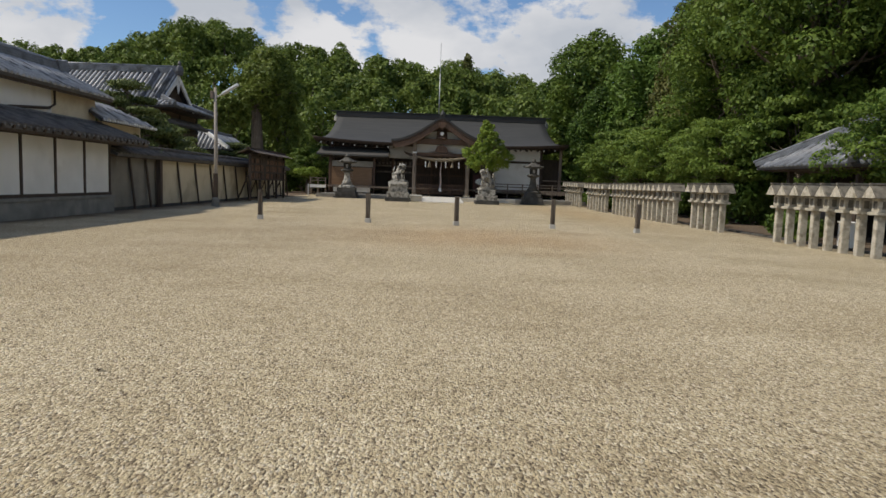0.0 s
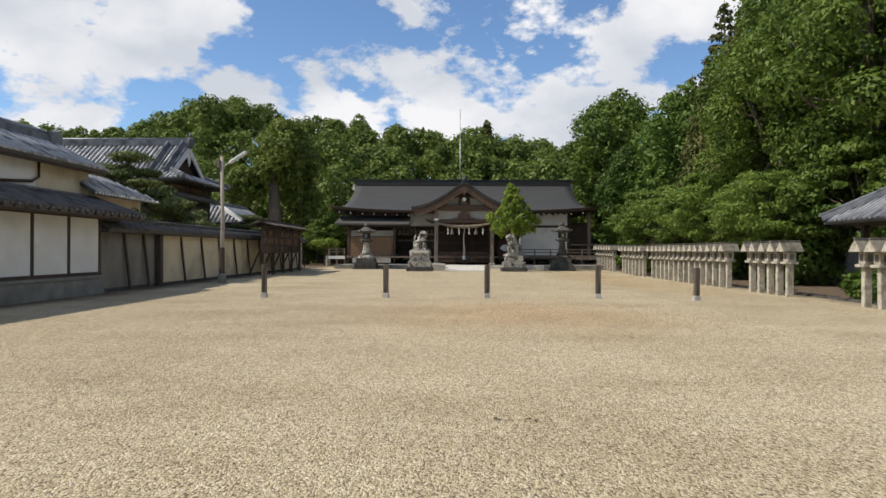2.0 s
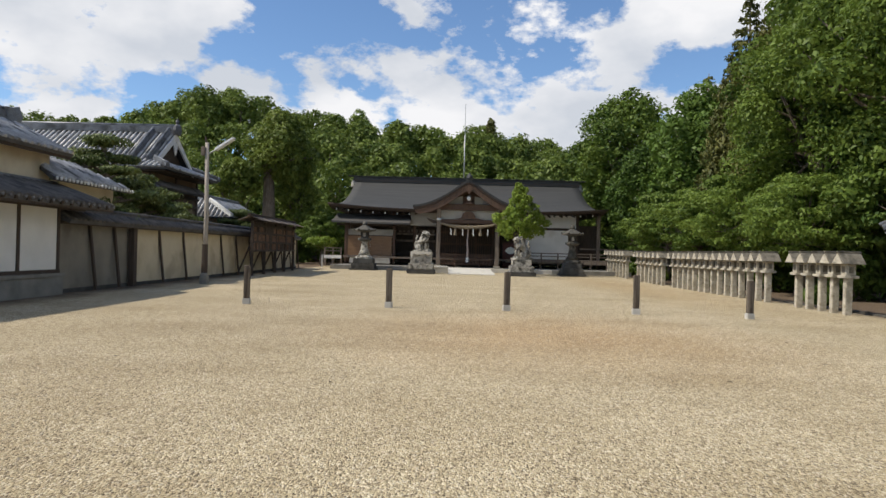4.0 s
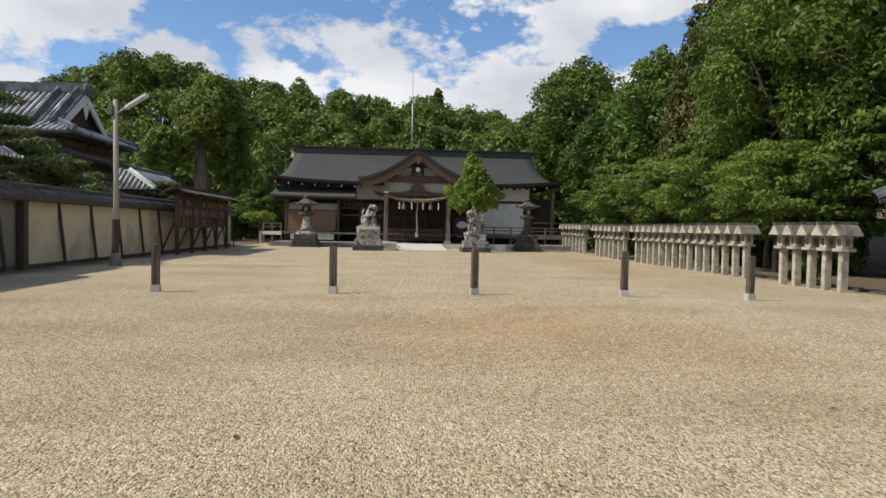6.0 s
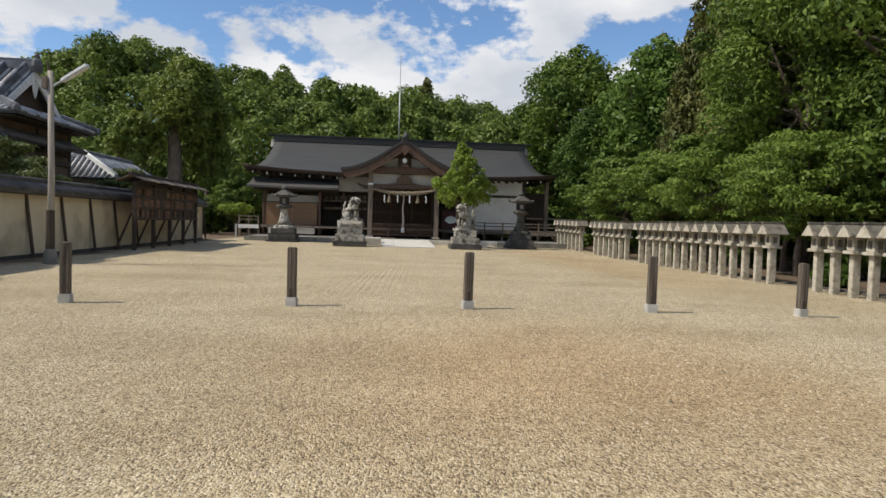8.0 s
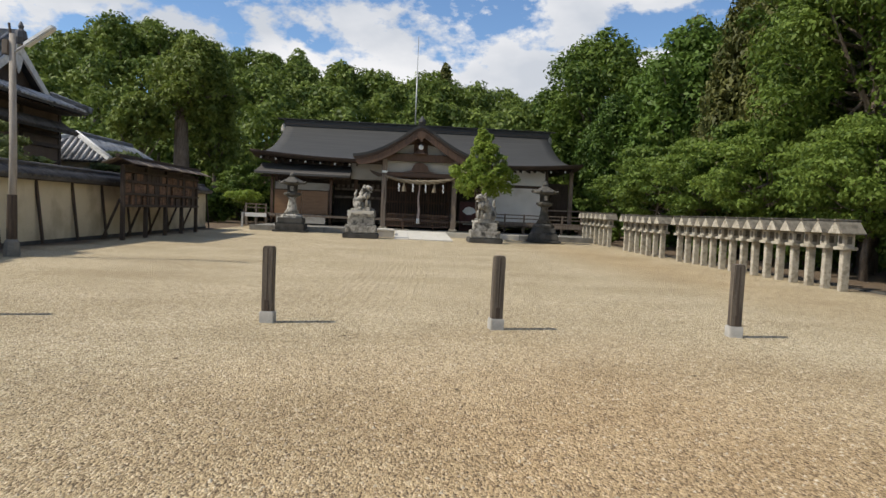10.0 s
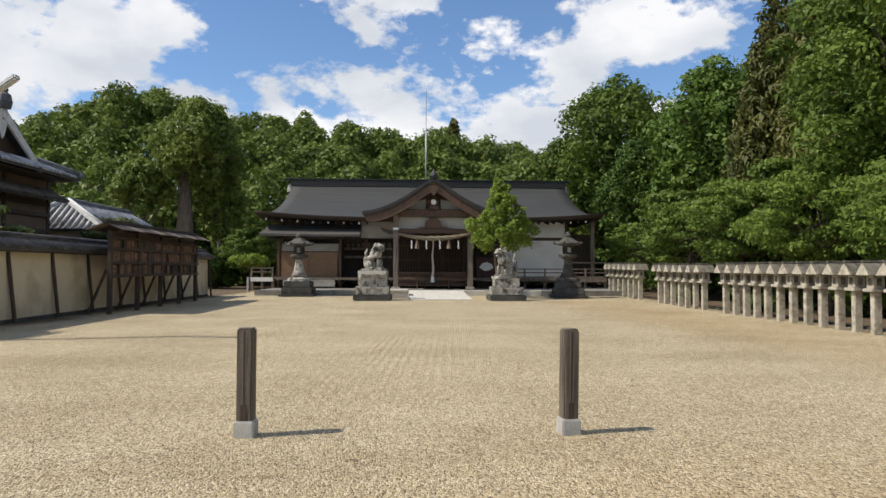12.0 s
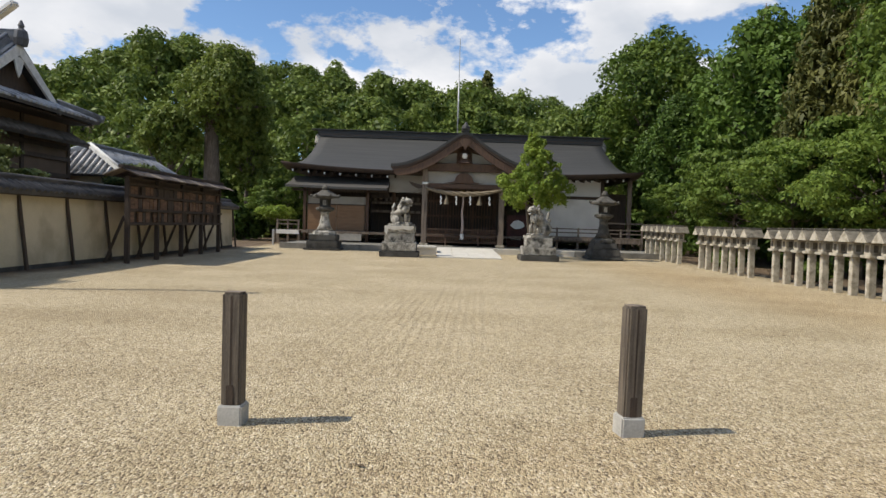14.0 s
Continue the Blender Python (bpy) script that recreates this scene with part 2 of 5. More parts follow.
    l.new(vor2.outputs["Distance"], lump.inputs[2])
    l.new(lump.outputs[0], h.inputs[1])
    bp = n.new("ShaderNodeBump")
    bp.invert = True
    bp.inputs["Strength"].default_value, bp.inputs["Distance"].default_value = 0.8, 0.017
    wv, wmap = n.new("ShaderNodeTexWave"), n.new("ShaderNodeMapping")
    wmap.inputs["Rotation"].default_value = (0, 0, 0.06)
    wv.inputs["Scale"].default_value, wv.inputs["Distortion"].default_value = 2.1, 2.5
    wv.inputs["Detail"].default_value, wv.inputs["Detail Scale"].default_value = 3, 0.6
    l.new(tc.outputs["Object"], wmap.inputs["Vector"])
    l.new(wmap.outputs[0], wv.inputs["Vector"])
    ruts = n.new("ShaderNodeMath")
    ruts.operation = 'MULTIPLY'
    l.new(wv.outputs["Fac"], ruts.inputs[0])
    l.new(blob(-0.6, 29, 1.3, 5, 0.7), ruts.inputs[1])
    sum2 = n.new("ShaderNodeMath")
    sum2.operation = 'MULTIPLY_ADD'
    sum2.inputs[1].default_value = 0.6
    l.new(ruts.outputs[0], sum2.inputs[0])
    l.new(h.outputs[0], sum2.inputs[2])
    l.new(sum2.outputs[0], bp.inputs["Height"])
    l.new(bp.outputs[0], bsdf.inputs["Normal"])
    return m


GROUND = ground_mat()
PEBBLE = mat("pebble", (0.34, 0.26, 0.16), (0.62, 0.53, 0.39), 6, 0.85, 0.2)
PLASTER = mat("white_plaster", (0.68, 0.66, 0.61), (0.80, 0.78, 0.73), 1.2, 0.9, 0.15, 60, stain=(0.6, 0.57, 0.5), stain_scale=0.5)
# White plaster copy, darkened in colour for the shade on the hall front
EAVE_SHADED = mat("eave_shaded_plaster", (0.36, 0.33, 0.28), (0.48, 0.45, 0.39), 1.1, 0.9, 0.15, 50, stain=(0.3, 0.27, 0.22), stain_scale=0.7)
CREAM = mat("cream_plaster", (0.56, 0.47, 0.32), (0.70, 0.61, 0.44), 1.0, 0.9, 0.2, 50, stain=(0.48, 0.39, 0.27), stain_scale=0.6)
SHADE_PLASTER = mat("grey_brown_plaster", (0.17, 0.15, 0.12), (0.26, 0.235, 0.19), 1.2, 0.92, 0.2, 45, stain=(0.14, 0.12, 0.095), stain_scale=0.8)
WALL_CREAM = mat("weathered_plaster", (0.54, 0.46, 0.31), (0.67, 0.585, 0.42), 0.9, 0.92, 0.25, 45, stain=(0.45, 0.375, 0.25), stain_scale=0.8)
DARK_WOOD = mat("dark_wood", (0.030, 0.020, 0.014), (0.085, 0.058, 0.040), 3, 0.75, 0.3, 60, (6, 6, 0.6))
BROWN_WOOD = mat("brown_wood", (0.06, 0.033, 0.02), (0.14, 0.078, 0.046), 3, 0.7, 0.3, 60, (5, 5, 0.6))
OLD_WOOD = mat("grey_old_wood", (0.13, 0.10, 0.075), (0.29, 0.23, 0.175), 3, 0.85, 0.4, 50, (7, 7, 0.5), stain=(0.08, 0.06, 0.045), stain_scale=1.5)
POST_WOOD = mat("post_wood", (0.075, 0.06, 0.045), (0.19, 0.155, 0.118), 4, 0.85, 0.6, 60, (9, 9, 0.5), stain=(0.05, 0.037, 0.028), stain_scale=2.5)
DOOR_WOOD = mat("door_panel_wood", (0.21, 0.115, 0.055), (0.30, 0.175, 0.09), 1.5, 0.6, 0.1, 40, (1, 1, 5))
BOARD_WOOD = mat("board_wood", (0.06, 0.034, 0.02), (0.25, 0.14, 0.085), 1.6, 0.85, 0.3, 40, (1, 1, 8))
ROOF_GREY = mat("dark_roof_sheet", (0.030, 0.030, 0.029), (0.058, 0.057, 0.053), 1.4, 0.7, 0.35, 30, (0.25, 6, 6))
LEAN_GREY = mat("weathered_lean_to_sheet", (0.055, 0.05, 0.044), (0.10, 0.092, 0.082), 1.4, 0.7, 0.3, 30, (0.25, 6, 6))
BARK_EDGE = mat("roof_edge_bark", (0.035, 0.024, 0.018), (0.085, 0.055, 0.038), 3, 0.85, 0.4, 40, (0.5, 0.5, 12))
TILE = mat("grey_tile", (0.085, 0.09, 0.10), (0.22, 0.23, 0.25), 2.0, 0.42, 0.25, 30, stain=(0.05, 0.05, 0.05), stain_scale=1.3)
PAN = mat("dark_pan_tile", (0.035, 0.036, 0.04), (0.10, 0.10, 0.11), 2.5, 0.55, 0.25, 30)
ROLL = mat("pale_roll_tile", (0.22, 0.22, 0.225), (0.48, 0.48, 0.48), 2.2, 0.4, 0.2, 30, stain=(0.07, 0.07, 0.07), stain_scale=1.6)
# Dark coping tile; on the pent roof its tone carries the upper storey's shadow
ROLL_DARK = mat("dark_and_shaded_roll_tile", (0.045, 0.040, 0.036), (0.125, 0.112, 0.10), 2.6, 0.65, 0.3, 30, stain=(0.035, 0.03, 0.027), stain_scale=1.6)
TILE_LIGHT = mat("lime_edged_tile", (0.50, 0.50, 0.49), (0.72, 0.72, 0.70), 5, 0.7, 0.2)
STONE = mat("lantern_granite", (0.33, 0.295, 0.23), (0.57, 0.52, 0.42), 7, 0.9, 0.4, 70, stain=(0.27, 0.24, 0.18), stain_scale=5.0)
STONE_OLD = mat("weathered_granite", (0.11, 0.10, 0.085), (0.56, 0.53, 0.46), 5.5, 0.92, 0.5, 40, stain=(0.06, 0.058, 0.05), stain_scale=3.4)
STONE_CAP = mat("lichened_cap_and_opening_shade", (0.10, 0.088, 0.068), (0.23, 0.205, 0.16), 6, 0.92, 0.4, 60, stain=(0.08, 0.072, 0.055), stain_scale=4)
STONE_MID = mat("lichened_stone", (0.04, 0.036, 0.03), (0.13, 0.12, 0.10), 5, 0.9, 0.5, 40, stain=(0.05, 0.048, 0.04), stain_scale=3)
STONE_DARK = mat("dark_mossy_stone", (0.03, 0.028, 0.024), (0.085, 0.08, 0.07), 2.6, 0.9, 0.5, 30, stain=(0.09, 0.088, 0.08), stain_scale=1.2)
PAVING = mat("pale_granite_paving", (0.50, 0.47, 0.41), (0.66, 0.63, 0.56), 2, 0.85, 0.2, 50)
FOUND = mat("concrete_footing", (0.15, 0.145, 0.125), (0.27, 0.255, 0.225), 2.2, 0.9, 0.3, 50, stain=(0.15, 0.14, 0.12))
CONCRETE = mat("concrete", (0.36, 0.35, 0.32), (0.52, 0.50, 0.46), 6, 0.9, 0.3, 60)
WHITE_PAPER = mat("white_paper", (0.75, 0.75, 0.72), (0.85, 0.85, 0.82), 6, 0.8, 0.05)
STRAW = mat("straw_rope", (0.16, 0.125, 0.08), (0.30, 0.245, 0.165), 14, 0.9, 0.6, 80, (3, 1, 1))
VOID = mat("shaded_interior", (0.025, 0.02, 0.016), (0.05, 0.04, 0.03), 2, 0.9, 0.0)
RED = mat("red_board", (0.05, 0.018, 0.015), (0.09, 0.028, 0.022), 3, 0.7, 0.1)
STEEL = mat("galvanised_steel", (0.38, 0.38, 0.37), (0.55, 0.55, 0.54), 3, 0.5, 0.1, 40, metal=0.4)
POLE_MAT = mat("weathered_pole", (0.26, 0.22, 0.18), (0.42, 0.37, 0.31), 3, 0.85, 0.25, 40, (4, 4, 0.5))
BARK = mat("tree_bark", (0.08, 0.062, 0.046), (0.23, 0.185, 0.14), 3, 0.95, 0.8, 20, (4, 4, 0.7), distance=0.03)
LEAF_DEEP = leaf_mat("deep_green_leaves", (0.035, 0.068, 0.012), (0.125, 0.20, 0.035))
LEAF_HILL = leaf_mat("hillside_leaves", (0.053, 0.092, 0.017), (0.21, 0.27, 0.057))
LEAF_BRIGHT = leaf_mat("fresh_green_leaves", (0.105, 0.172, 0.02), (0.28, 0.36, 0.06), 0.45)
LEAF_MID = leaf_mat("mid_green_leaves", (0.043, 0.084, 0.013), (0.158, 0.222, 0.038), 0.32)
LEAF_CONIFER = leaf_mat("conifer_needles", (0.05, 0.062, 0.014), (0.15, 0.15, 0.04), 0.2)
LEAF_PINE = leaf_mat("pine_needles", (0.045, 0.066, 0.018), (0.15, 0.18, 0.05), 0.15)
LEAF_MAPLE = leaf_mat("maple_leaves", (0.06, 0.112, 0.018), (0.20, 0.275, 0.05), 0.4)
LEAF_CAMPHOR = leaf_mat("camphor_leaves", (0.085, 0.125, 0.02), (0.24, 0.29, 0.06), 0.35)


# ---- mesh helpers ----
def smooth(a, b, v):
    k = min(1, max(0, (v - a) / (b - a)))
    return k * k * (3 - 2 * k)


def ground_z(x, y):
    z = -0.12 * smooth(4, 10.5, x) * (1 - smooth(44, 56, y))
    return z + 11 * smooth(76, 122, y) + 4 * smooth(22, 50, x) * smooth(5, 60, y) + 6 * smooth(25, 60, -x) * smooth(60, 100, y)


def mesh_of(name, bm, material):
    me = bpy.data.meshes.new(name)
    bm.normal_update()
    bm.to_mesh(me)
    bm.free()
    me.materials.append(material)
    return me


def part(name, bm, material, parent, label=""):
    ob = new(name, mesh_of(name, bm, material) if not isinstance(bm, bpy.types.Mesh) else bm)
    ob.parent = parent
    return tagged(ob, label)


def share(name, me, parent, m):
    ob = new(name, me)
    ob.parent = parent
    ob.matrix_basis = m
    return ob


def empty(name, m, label, category, group="", kind=""):
    ob = new(name)
    ob.matrix_basis = m
    return tagged(ob, label, category, group, kind)


def box(x0, x1, y0, y1, z0, z1, bevel=0.0, bm=None, taper=1.0):
    own = bm is None
    bm = bm or bmesh.new()
    cx, cy = (x0 + x1) / 2, (y0 + y1) / 2
    vs = []
    for z, k in ((z0, 1), (z1, taper)):
        for x, y in ((x0, y0), (x1, y0), (x1, y1), (x0, y1)):
            vs.append(bm.verts.new((cx + (x - cx) * k, cy + (y - cy) * k, z)))
    fs = [bm.faces.new([vs[i] for i in q]) for q in ((3, 2, 1, 0), (4, 5, 6, 7), (0, 1, 5, 4), (1, 2, 6, 5), (2, 3, 7, 6), (3, 0, 4, 7))]
    if bevel and own:
        bmesh.ops.bevel(bm, geom=bm.edges[:], offset=bevel, segments=2, affect='EDGES')
    return bm


def tube(points, radii, sides=8, bm=None):
    bm = bm or bmesh.new()
    rings = []
    for i, p in enumerate(points):
        p = Vector(p)
        d = (Vector(points[min(i + 1, len(points) - 1)]) - Vector(points[max(i - 1, 0)])).normalized()
        a = d.orthogonal().normalized() if abs(d.z) < 0.99 else Vector((1, 0, 0))
        b = d.cross(a).normalized()
        a = b.cross(d)
        r = radii[i] if isinstance(radii, (list, tuple)) else radii
        rings.append([bm.verts.new(p + r * (math.cos(t) * a + math.sin(t) * b)) for t in [2 * math.pi * k / sides for k in range(sides)]])
    for r0, r1 in zip(rings, rings[1:]):
        for k in range(sides):
            f = bm.faces.new((r0[k], r0[(k + 1) % sides], r1[(k + 1) % sides], r1[k]))
            f.smooth = sides > 6
    bm.faces.new(rings[0][::-1])
    bm.faces.new(rings[-1])
    return bm


def turned(profile, sides=8, bm=None, twist=0.0, flat=True):
    """A turned (or faceted) body round z from (radius, z) pairs."""
    bm = bm or bmesh.new()
    rings = [[bm.verts.new((r * math.cos(twist + 2 * math.pi * k / sides), r * math.sin(twist + 2 * math.pi * k / sides), z)) for k in range(sides)] for r, z in profile]
    for r0, r1 in zip(rings, rings[1:]):
        for k in range(sides):
            f = bm.faces.new((r0[k], r0[(k + 1) % sides], r1[(k + 1) % sides], r1[k]))
            f.smooth = not flat
    bm.faces.new(rings[0][::-1])
    bm.faces.new(rings[-1])
    return bm


def prism(outline, depth, axis="y", bm=None):
    """An outline in a plane across the axis, drawn out by depth along it."""
    bm = bm or bmesh.new()
    put = (lambda u, v, d: (u, d, v)) if axis == "y" else (lambda u, v, d: (d, u, v))
    a = [bm.verts.new(put(u, v, 0)) for u, v in outline]
    b = [bm.verts.new(put(u, v, depth)) for u, v in outline]
    n = len(outline)
    bm.faces.new(a)
    bm.faces.new(b[::-1])
    for i in range(n):
        bm.faces.new((a[i], b[i], b[(i + 1) % n], a[(i + 1) % n]))
    bmesh.ops.recalc_face_normals(bm, faces=bm.faces[:])
    return bm


def strip(upper, lower, depth, bm=None):
    """A curved board: matching upper and lower edges in the xz plane, drawn out by depth along y."""
    bm = bm or bmesh.new()
    rows = [[bm.verts.new((u, d, v)) for u, v in line] for line in (upper, lower) for d in (0, depth)]
    uf, ub, lf, lb = rows
    for i in range(len(upper) - 1):
        for p, q in ((uf, ub), (ub, lb), (lb, lf), (lf, uf)):
            bm.faces.new((p[i], p[i + 1], q[i + 1], q[i]))
    for i in (0, -1):
        bm.faces.new((uf[i], ub[i], lb[i], lf[i]))
    bmesh.ops.recalc_face_normals(bm, faces=bm.faces[:])
    return bm


def frame_of(origin, along, up):
    """A pose with x along the eave and y up the slope."""
    u, v = Vector(along).normalized(), Vector(up).normalized()
    w = u.cross(v).normalized()
    m = Matrix((u, v, w)).transposed().to_4x4()
    m.translation = origin
    return m


def tile_slope(parent, origin, along, up, length, rise, spacing=0.27, name="roof_slope", roll=None, trim0=0.0, trim1=0.0):
    """A tiled slope: stepped pan courses, and a rounded roll for each column. trim: how far the ends draw in towards the ridge."""
    m = frame_of(origin, along, up)
    bm = bmesh.new()
    n = max(2, int(rise / 0.26))
    line = []
    for i in range(n):
        line += [(rise * i / n, 0.03, i / n), (rise * (i + 1) / n, 0.0, (i + 1) / n)]
    line += [(rise, -0.09, 1), (0, -0.09, 0)]
    ends = [[bm.verts.new((trim0 * k if e == 0 else length - trim1 * k, v, z)) for v, z, k in line] for e in (0, 1)]
    for k in range(len(line)):
        q = (k + 1) % len(line)
        bm.faces.new((ends[0][k], ends[1][k], ends[1][q], ends[0][q]))
    bm.faces.new(ends[0]), bm.faces.new(ends[1])
    bmesh.ops.recalc_face_normals(bm, faces=bm.faces[:])
    pan = part("pan_surface", bm, PAN, parent)
    pan.matrix_basis = m
    cols = max(1, int(length / spacing))
    half, sides = spacing * 0.31, 6
    lens = {}
    for i in range(cols):
        u = (i + 0.5) * length / cols
        top = rise
        if trim0 and u < trim0:
            top = rise * u / trim0
        if trim1 and length - u < trim1:
            top = rise * (length - u) / trim1
        top = round(top, 1)
        if top < 0.3:
            continue
        if top not in lens:
            b = bmesh.new()
            ring = [(half * math.cos(math.pi * k / sides), 0.01 + half * 0.95 * math.sin(math.pi * k / sides)) for k in range(sides + 1)]
            vs = [[b.verts.new((x, y, z)) for x, z in ring] for y in (-0.04, top)]
            for k in range(sides):
                f = b.faces.new((vs[0][k + 1], vs[0][k], vs[1][k], vs[1][k + 1]))
                f.smooth = True
            b.faces.new(vs[0])
            lens[top] = mesh_of("tile_roll", b, roll or ROLL)
        share("tile_roll", lens[top], parent, m @ pose(u, 0, 0.012))
    return m


def ridge_stack(parent, p0, p1, w=0.34, h=0.42, material=None, cap=True):
    p0, p1 = Vector(p0), Vector(p1)
    d = (p1 - p0)
    m = frame_of(p0, d, Vector((0, 0, 1)).cross(d))
    bm = bmesh.new()
    L = d.length
    side = []
    for k in range(4):
        hw = w / 2 * (1 - 0.1 * k)
        side += [(hw, h * k / 4), (hw, h * (k + 0.75) / 4), (hw * 0.78, h * (k + 0.75) / 4), (hw * 0.78, h * (k + 1) / 4)]
    outline = side + [(-a, b) for a, b in reversed(side)]
    prism(outline, L, "x", bm)
    ob = part("ridge", bm, material or TILE, parent)
    ob.matrix_basis = m
    if cap:
        c = part("ridge_cap", tube([(-0.05, 0, h + 0.03), (L + 0.05, 0, h + 0.03)], w * 0.27, 8), material or TILE, parent)
        c.matrix_basis = m


# ---- ground ----
def build_ground():
    xs = [-900, -400, -200, -100, -60, -45, -35, -28, -22, -18, -14, -10, -6, -2, 2, 4, 5.5, 7, 8.5, 10, 11.5, 14, 18, 22, 28, 35, 45, 60, 100, 200, 400, 900]
    ys = [-900, -300, -100, -40, -20, -10, 0, 10, 20, 30, 40, 45, 50, 55, 60, 66, 72, 78, 84, 90, 96, 102, 108, 114, 122, 140, 200, 400, 900]
    vs = [(x, y, ground_z(x, y)) for y in ys for x in xs]
    w = len(xs)
    fs = [(j * w + i, j * w + i + 1, (j + 1) * w + i + 1, (j + 1) * w + i) for j in range(len(ys) - 1) for i in range(w - 1)]
    me = bpy.data.meshes.new("ground")
    me.from_pydata(vs, [], fs)
    me.materials.append(GROUND)
    tagged(new("ground", me), "pale raked gravel court with reddish patches and dark leafy earth at its edges", "ground", kind="structure")


build_ground()


def wpart(name, bm, material, parent, label=""):
    """A part whose mesh is given in the world's own metres."""
    ob = part(name, bm, material, parent, label)
    m = parent.matrix_basis.inverted()
    if parent.parent:
        m = m @ parent.parent.matrix_basis.inverted()
    ob.matrix_basis = m
    return ob


# ---- worship hall ----
HX = 1.0  # its middle
RIDGE_Y, RIDGE_Z, EAVE_Y, WALL_Y = 65.2, 7.55, 59.4, 61.0


def roof_ring(s, n=28, drop=0.0, inset=0.0):
    """One course of the hall roof from ridge (s=0) to eave (s=1), swept up at the corners."""
    hx = 9.85 + 0.55 * s + 0.85 * s ** 4 - inset
    hy = 0.06 + (RIDGE_Y - EAVE_Y) * s - inset * s
    z = RIDGE_Z - 2.75 * (1 - (1 - s) ** 1.55) - drop
    pts = []
    for (ax, ay), (bx, by) in (((-1, -1), (1, -1)), ((1, -1), (1, 1)), ((1, 1), (-1, 1)), ((-1, 1), (-1, -1))):
        for k in range(n):
            t = k / n
            e = abs(2 * t - 1)
            up = 0.38 * s ** 5 * (e ** 3.2 if ax != bx else max(e ** 3.2, 0.5))
            pts.append((HX + hx * (ax + (bx - ax) * t), RIDGE_Y + hy * (ay + (by - ay) * t), z + up))
    return pts


def loft(rings, closed_top=False):
    bm = bmesh.new()
    vr = [[bm.verts.new(p) for p in r] for r in rings]
    n = len(vr[0])
    for a, b in zip(vr, vr[1:]):
        for k in range(n):
            f = bm.faces.new((a[k], b[k], b[(k + 1) % n], a[(k + 1) % n]))
            f.smooth = True
    if closed_top:
        bm.faces.new(vr[0])
    return bm


def karahafu(x):
    """Height of the cusped gable over its tips at x in -1..1."""
    a = math.sqrt(x * x + 0.008) - 0.0894 * (1 - abs(x))
    return 1.95 * max(0.0, 1 - a) ** 1.72


def build_hall():
    hall = empty("worship_hall", pose(HX, 62, 0), "timber shrine hall with a dark swept roof and cusped gable", "shrine building")
    roof = wpart("roof", loft([roof_ring(k / 14) for k in range(15)], True), ROOF_GREY, hall, "dark grey sheet roof with swept-up eaves")
    sub = lambda *a: wpart(*a)
    wpart("eave_edge", loft([roof_ring(1), roof_ring(1, drop=0.10), roof_ring(0.995, drop=0.24, inset=0.10), roof_ring(0.97, drop=0.28, inset=0.3), roof_ring(0.5, drop=0.75, inset=0.3)]), BARK_EDGE, hall, "thick dark layered eave edge")
    bm = bmesh.new()
    box(HX - 9.95, HX + 9.95, RIDGE_Y - 0.30, RIDGE_Y + 0.30, RIDGE_Z - 0.1, RIDGE_Z + 0.16, bm=bm)
    wpart("ridge_base", bm, ROOF_GREY, hall)
    wpart("ridge_groove", box(HX - 9.98, HX + 9.98, RIDGE_Y - 0.315, RIDGE_Y + 0.315, RIDGE_Z + 0.02, RIDGE_Z + 0.06), DARK_WOOD, hall)
    wpart("ridge_cap", box(HX - 10.5, HX + 10.5, RIDGE_Y - 0.36, RIDGE_Y + 0.36, RIDGE_Z + 0.363, RIDGE_Z + 0.43, 0.015), ROOF_GREY, hall)
    wpart("ridge_beam", box(HX - 10.05, HX + 10.05, RIDGE_Y - 0.24, RIDGE_Y + 0.24, RIDGE_Z + 0.163, RIDGE_Z + 0.36, 0.02), ROOF_GREY, hall)
    for sx in (-1, 1):
        wpart("ridge_ornament", turned([(0.30, RIDGE_Z - 0.55), (0.26, RIDGE_Z - 0.15), (0.2, RIDGE_Z), (0.06, RIDGE_Z + 0.16)], 8), STONE_OLD, hall).matrix_basis = pose(sx * 10.0, RIDGE_Y - 62, 0)
    # rafters with pale painted ends under the eaves
    rb = box(-0.05, 0.05, 0, 2.0, -0.07, 0.07)
    rme = mesh_of("rafter", rb, DARK_WOOD)
    tme = mesh_of("rafter_tip", box(-0.052, 0.052, -0.012, 0.0, -0.072, 0.072), WHITE_PAPER)
    n = 44
    for i in range(n):
        x = -10.6 + 21.2 * i / (n - 1)
        if abs(x) < 4.0:
            continue
        up = 0.30 * (abs(x) / 11.0) ** 4
        share("rafter", rme, hall, pose(x, EAVE_Y + 0.42 - 62, 4.42 + up, 8))
        if i % 2 == 0:
            share("rafter_tip", tme, hall, pose(x, EAVE_Y + 0.42 - 62, 4.42 + up, 8))
    # body: walls with openings, posts and beams
    y0, y1 = WALL_Y, 69.4
    for name, a in (("side_wall", (-8.8, -8.65, y0 + 0.15, y1, 0.95, 4.9)), ("side_wall", (10.05, 10.2, y0 + 0.15, y1, 0.95, 4.9)), ("back_wall", (-8.8, 10.2, y1, y1 + 0.15, 0.3, 4.9))):
        wpart(name, box(*a), PLASTER, hall)
    wpart("hall_ceiling", box(-8.6, 10.0, y0 + 0.2, y1, 4.82, 4.9), DARK_WOOD, hall)
    wpart("hall_floor", box(-8.8, 10.2, 58.9, y1, 0.80, 0.94), OLD_WOOD, hall)
    # right bay: pale panels between dark members
    wpart("wall_panel", box(5.9, 10.05, y0, y0 + 0.14, 1.02, 3.42), PLASTER, hall, "plain white plaster panel")
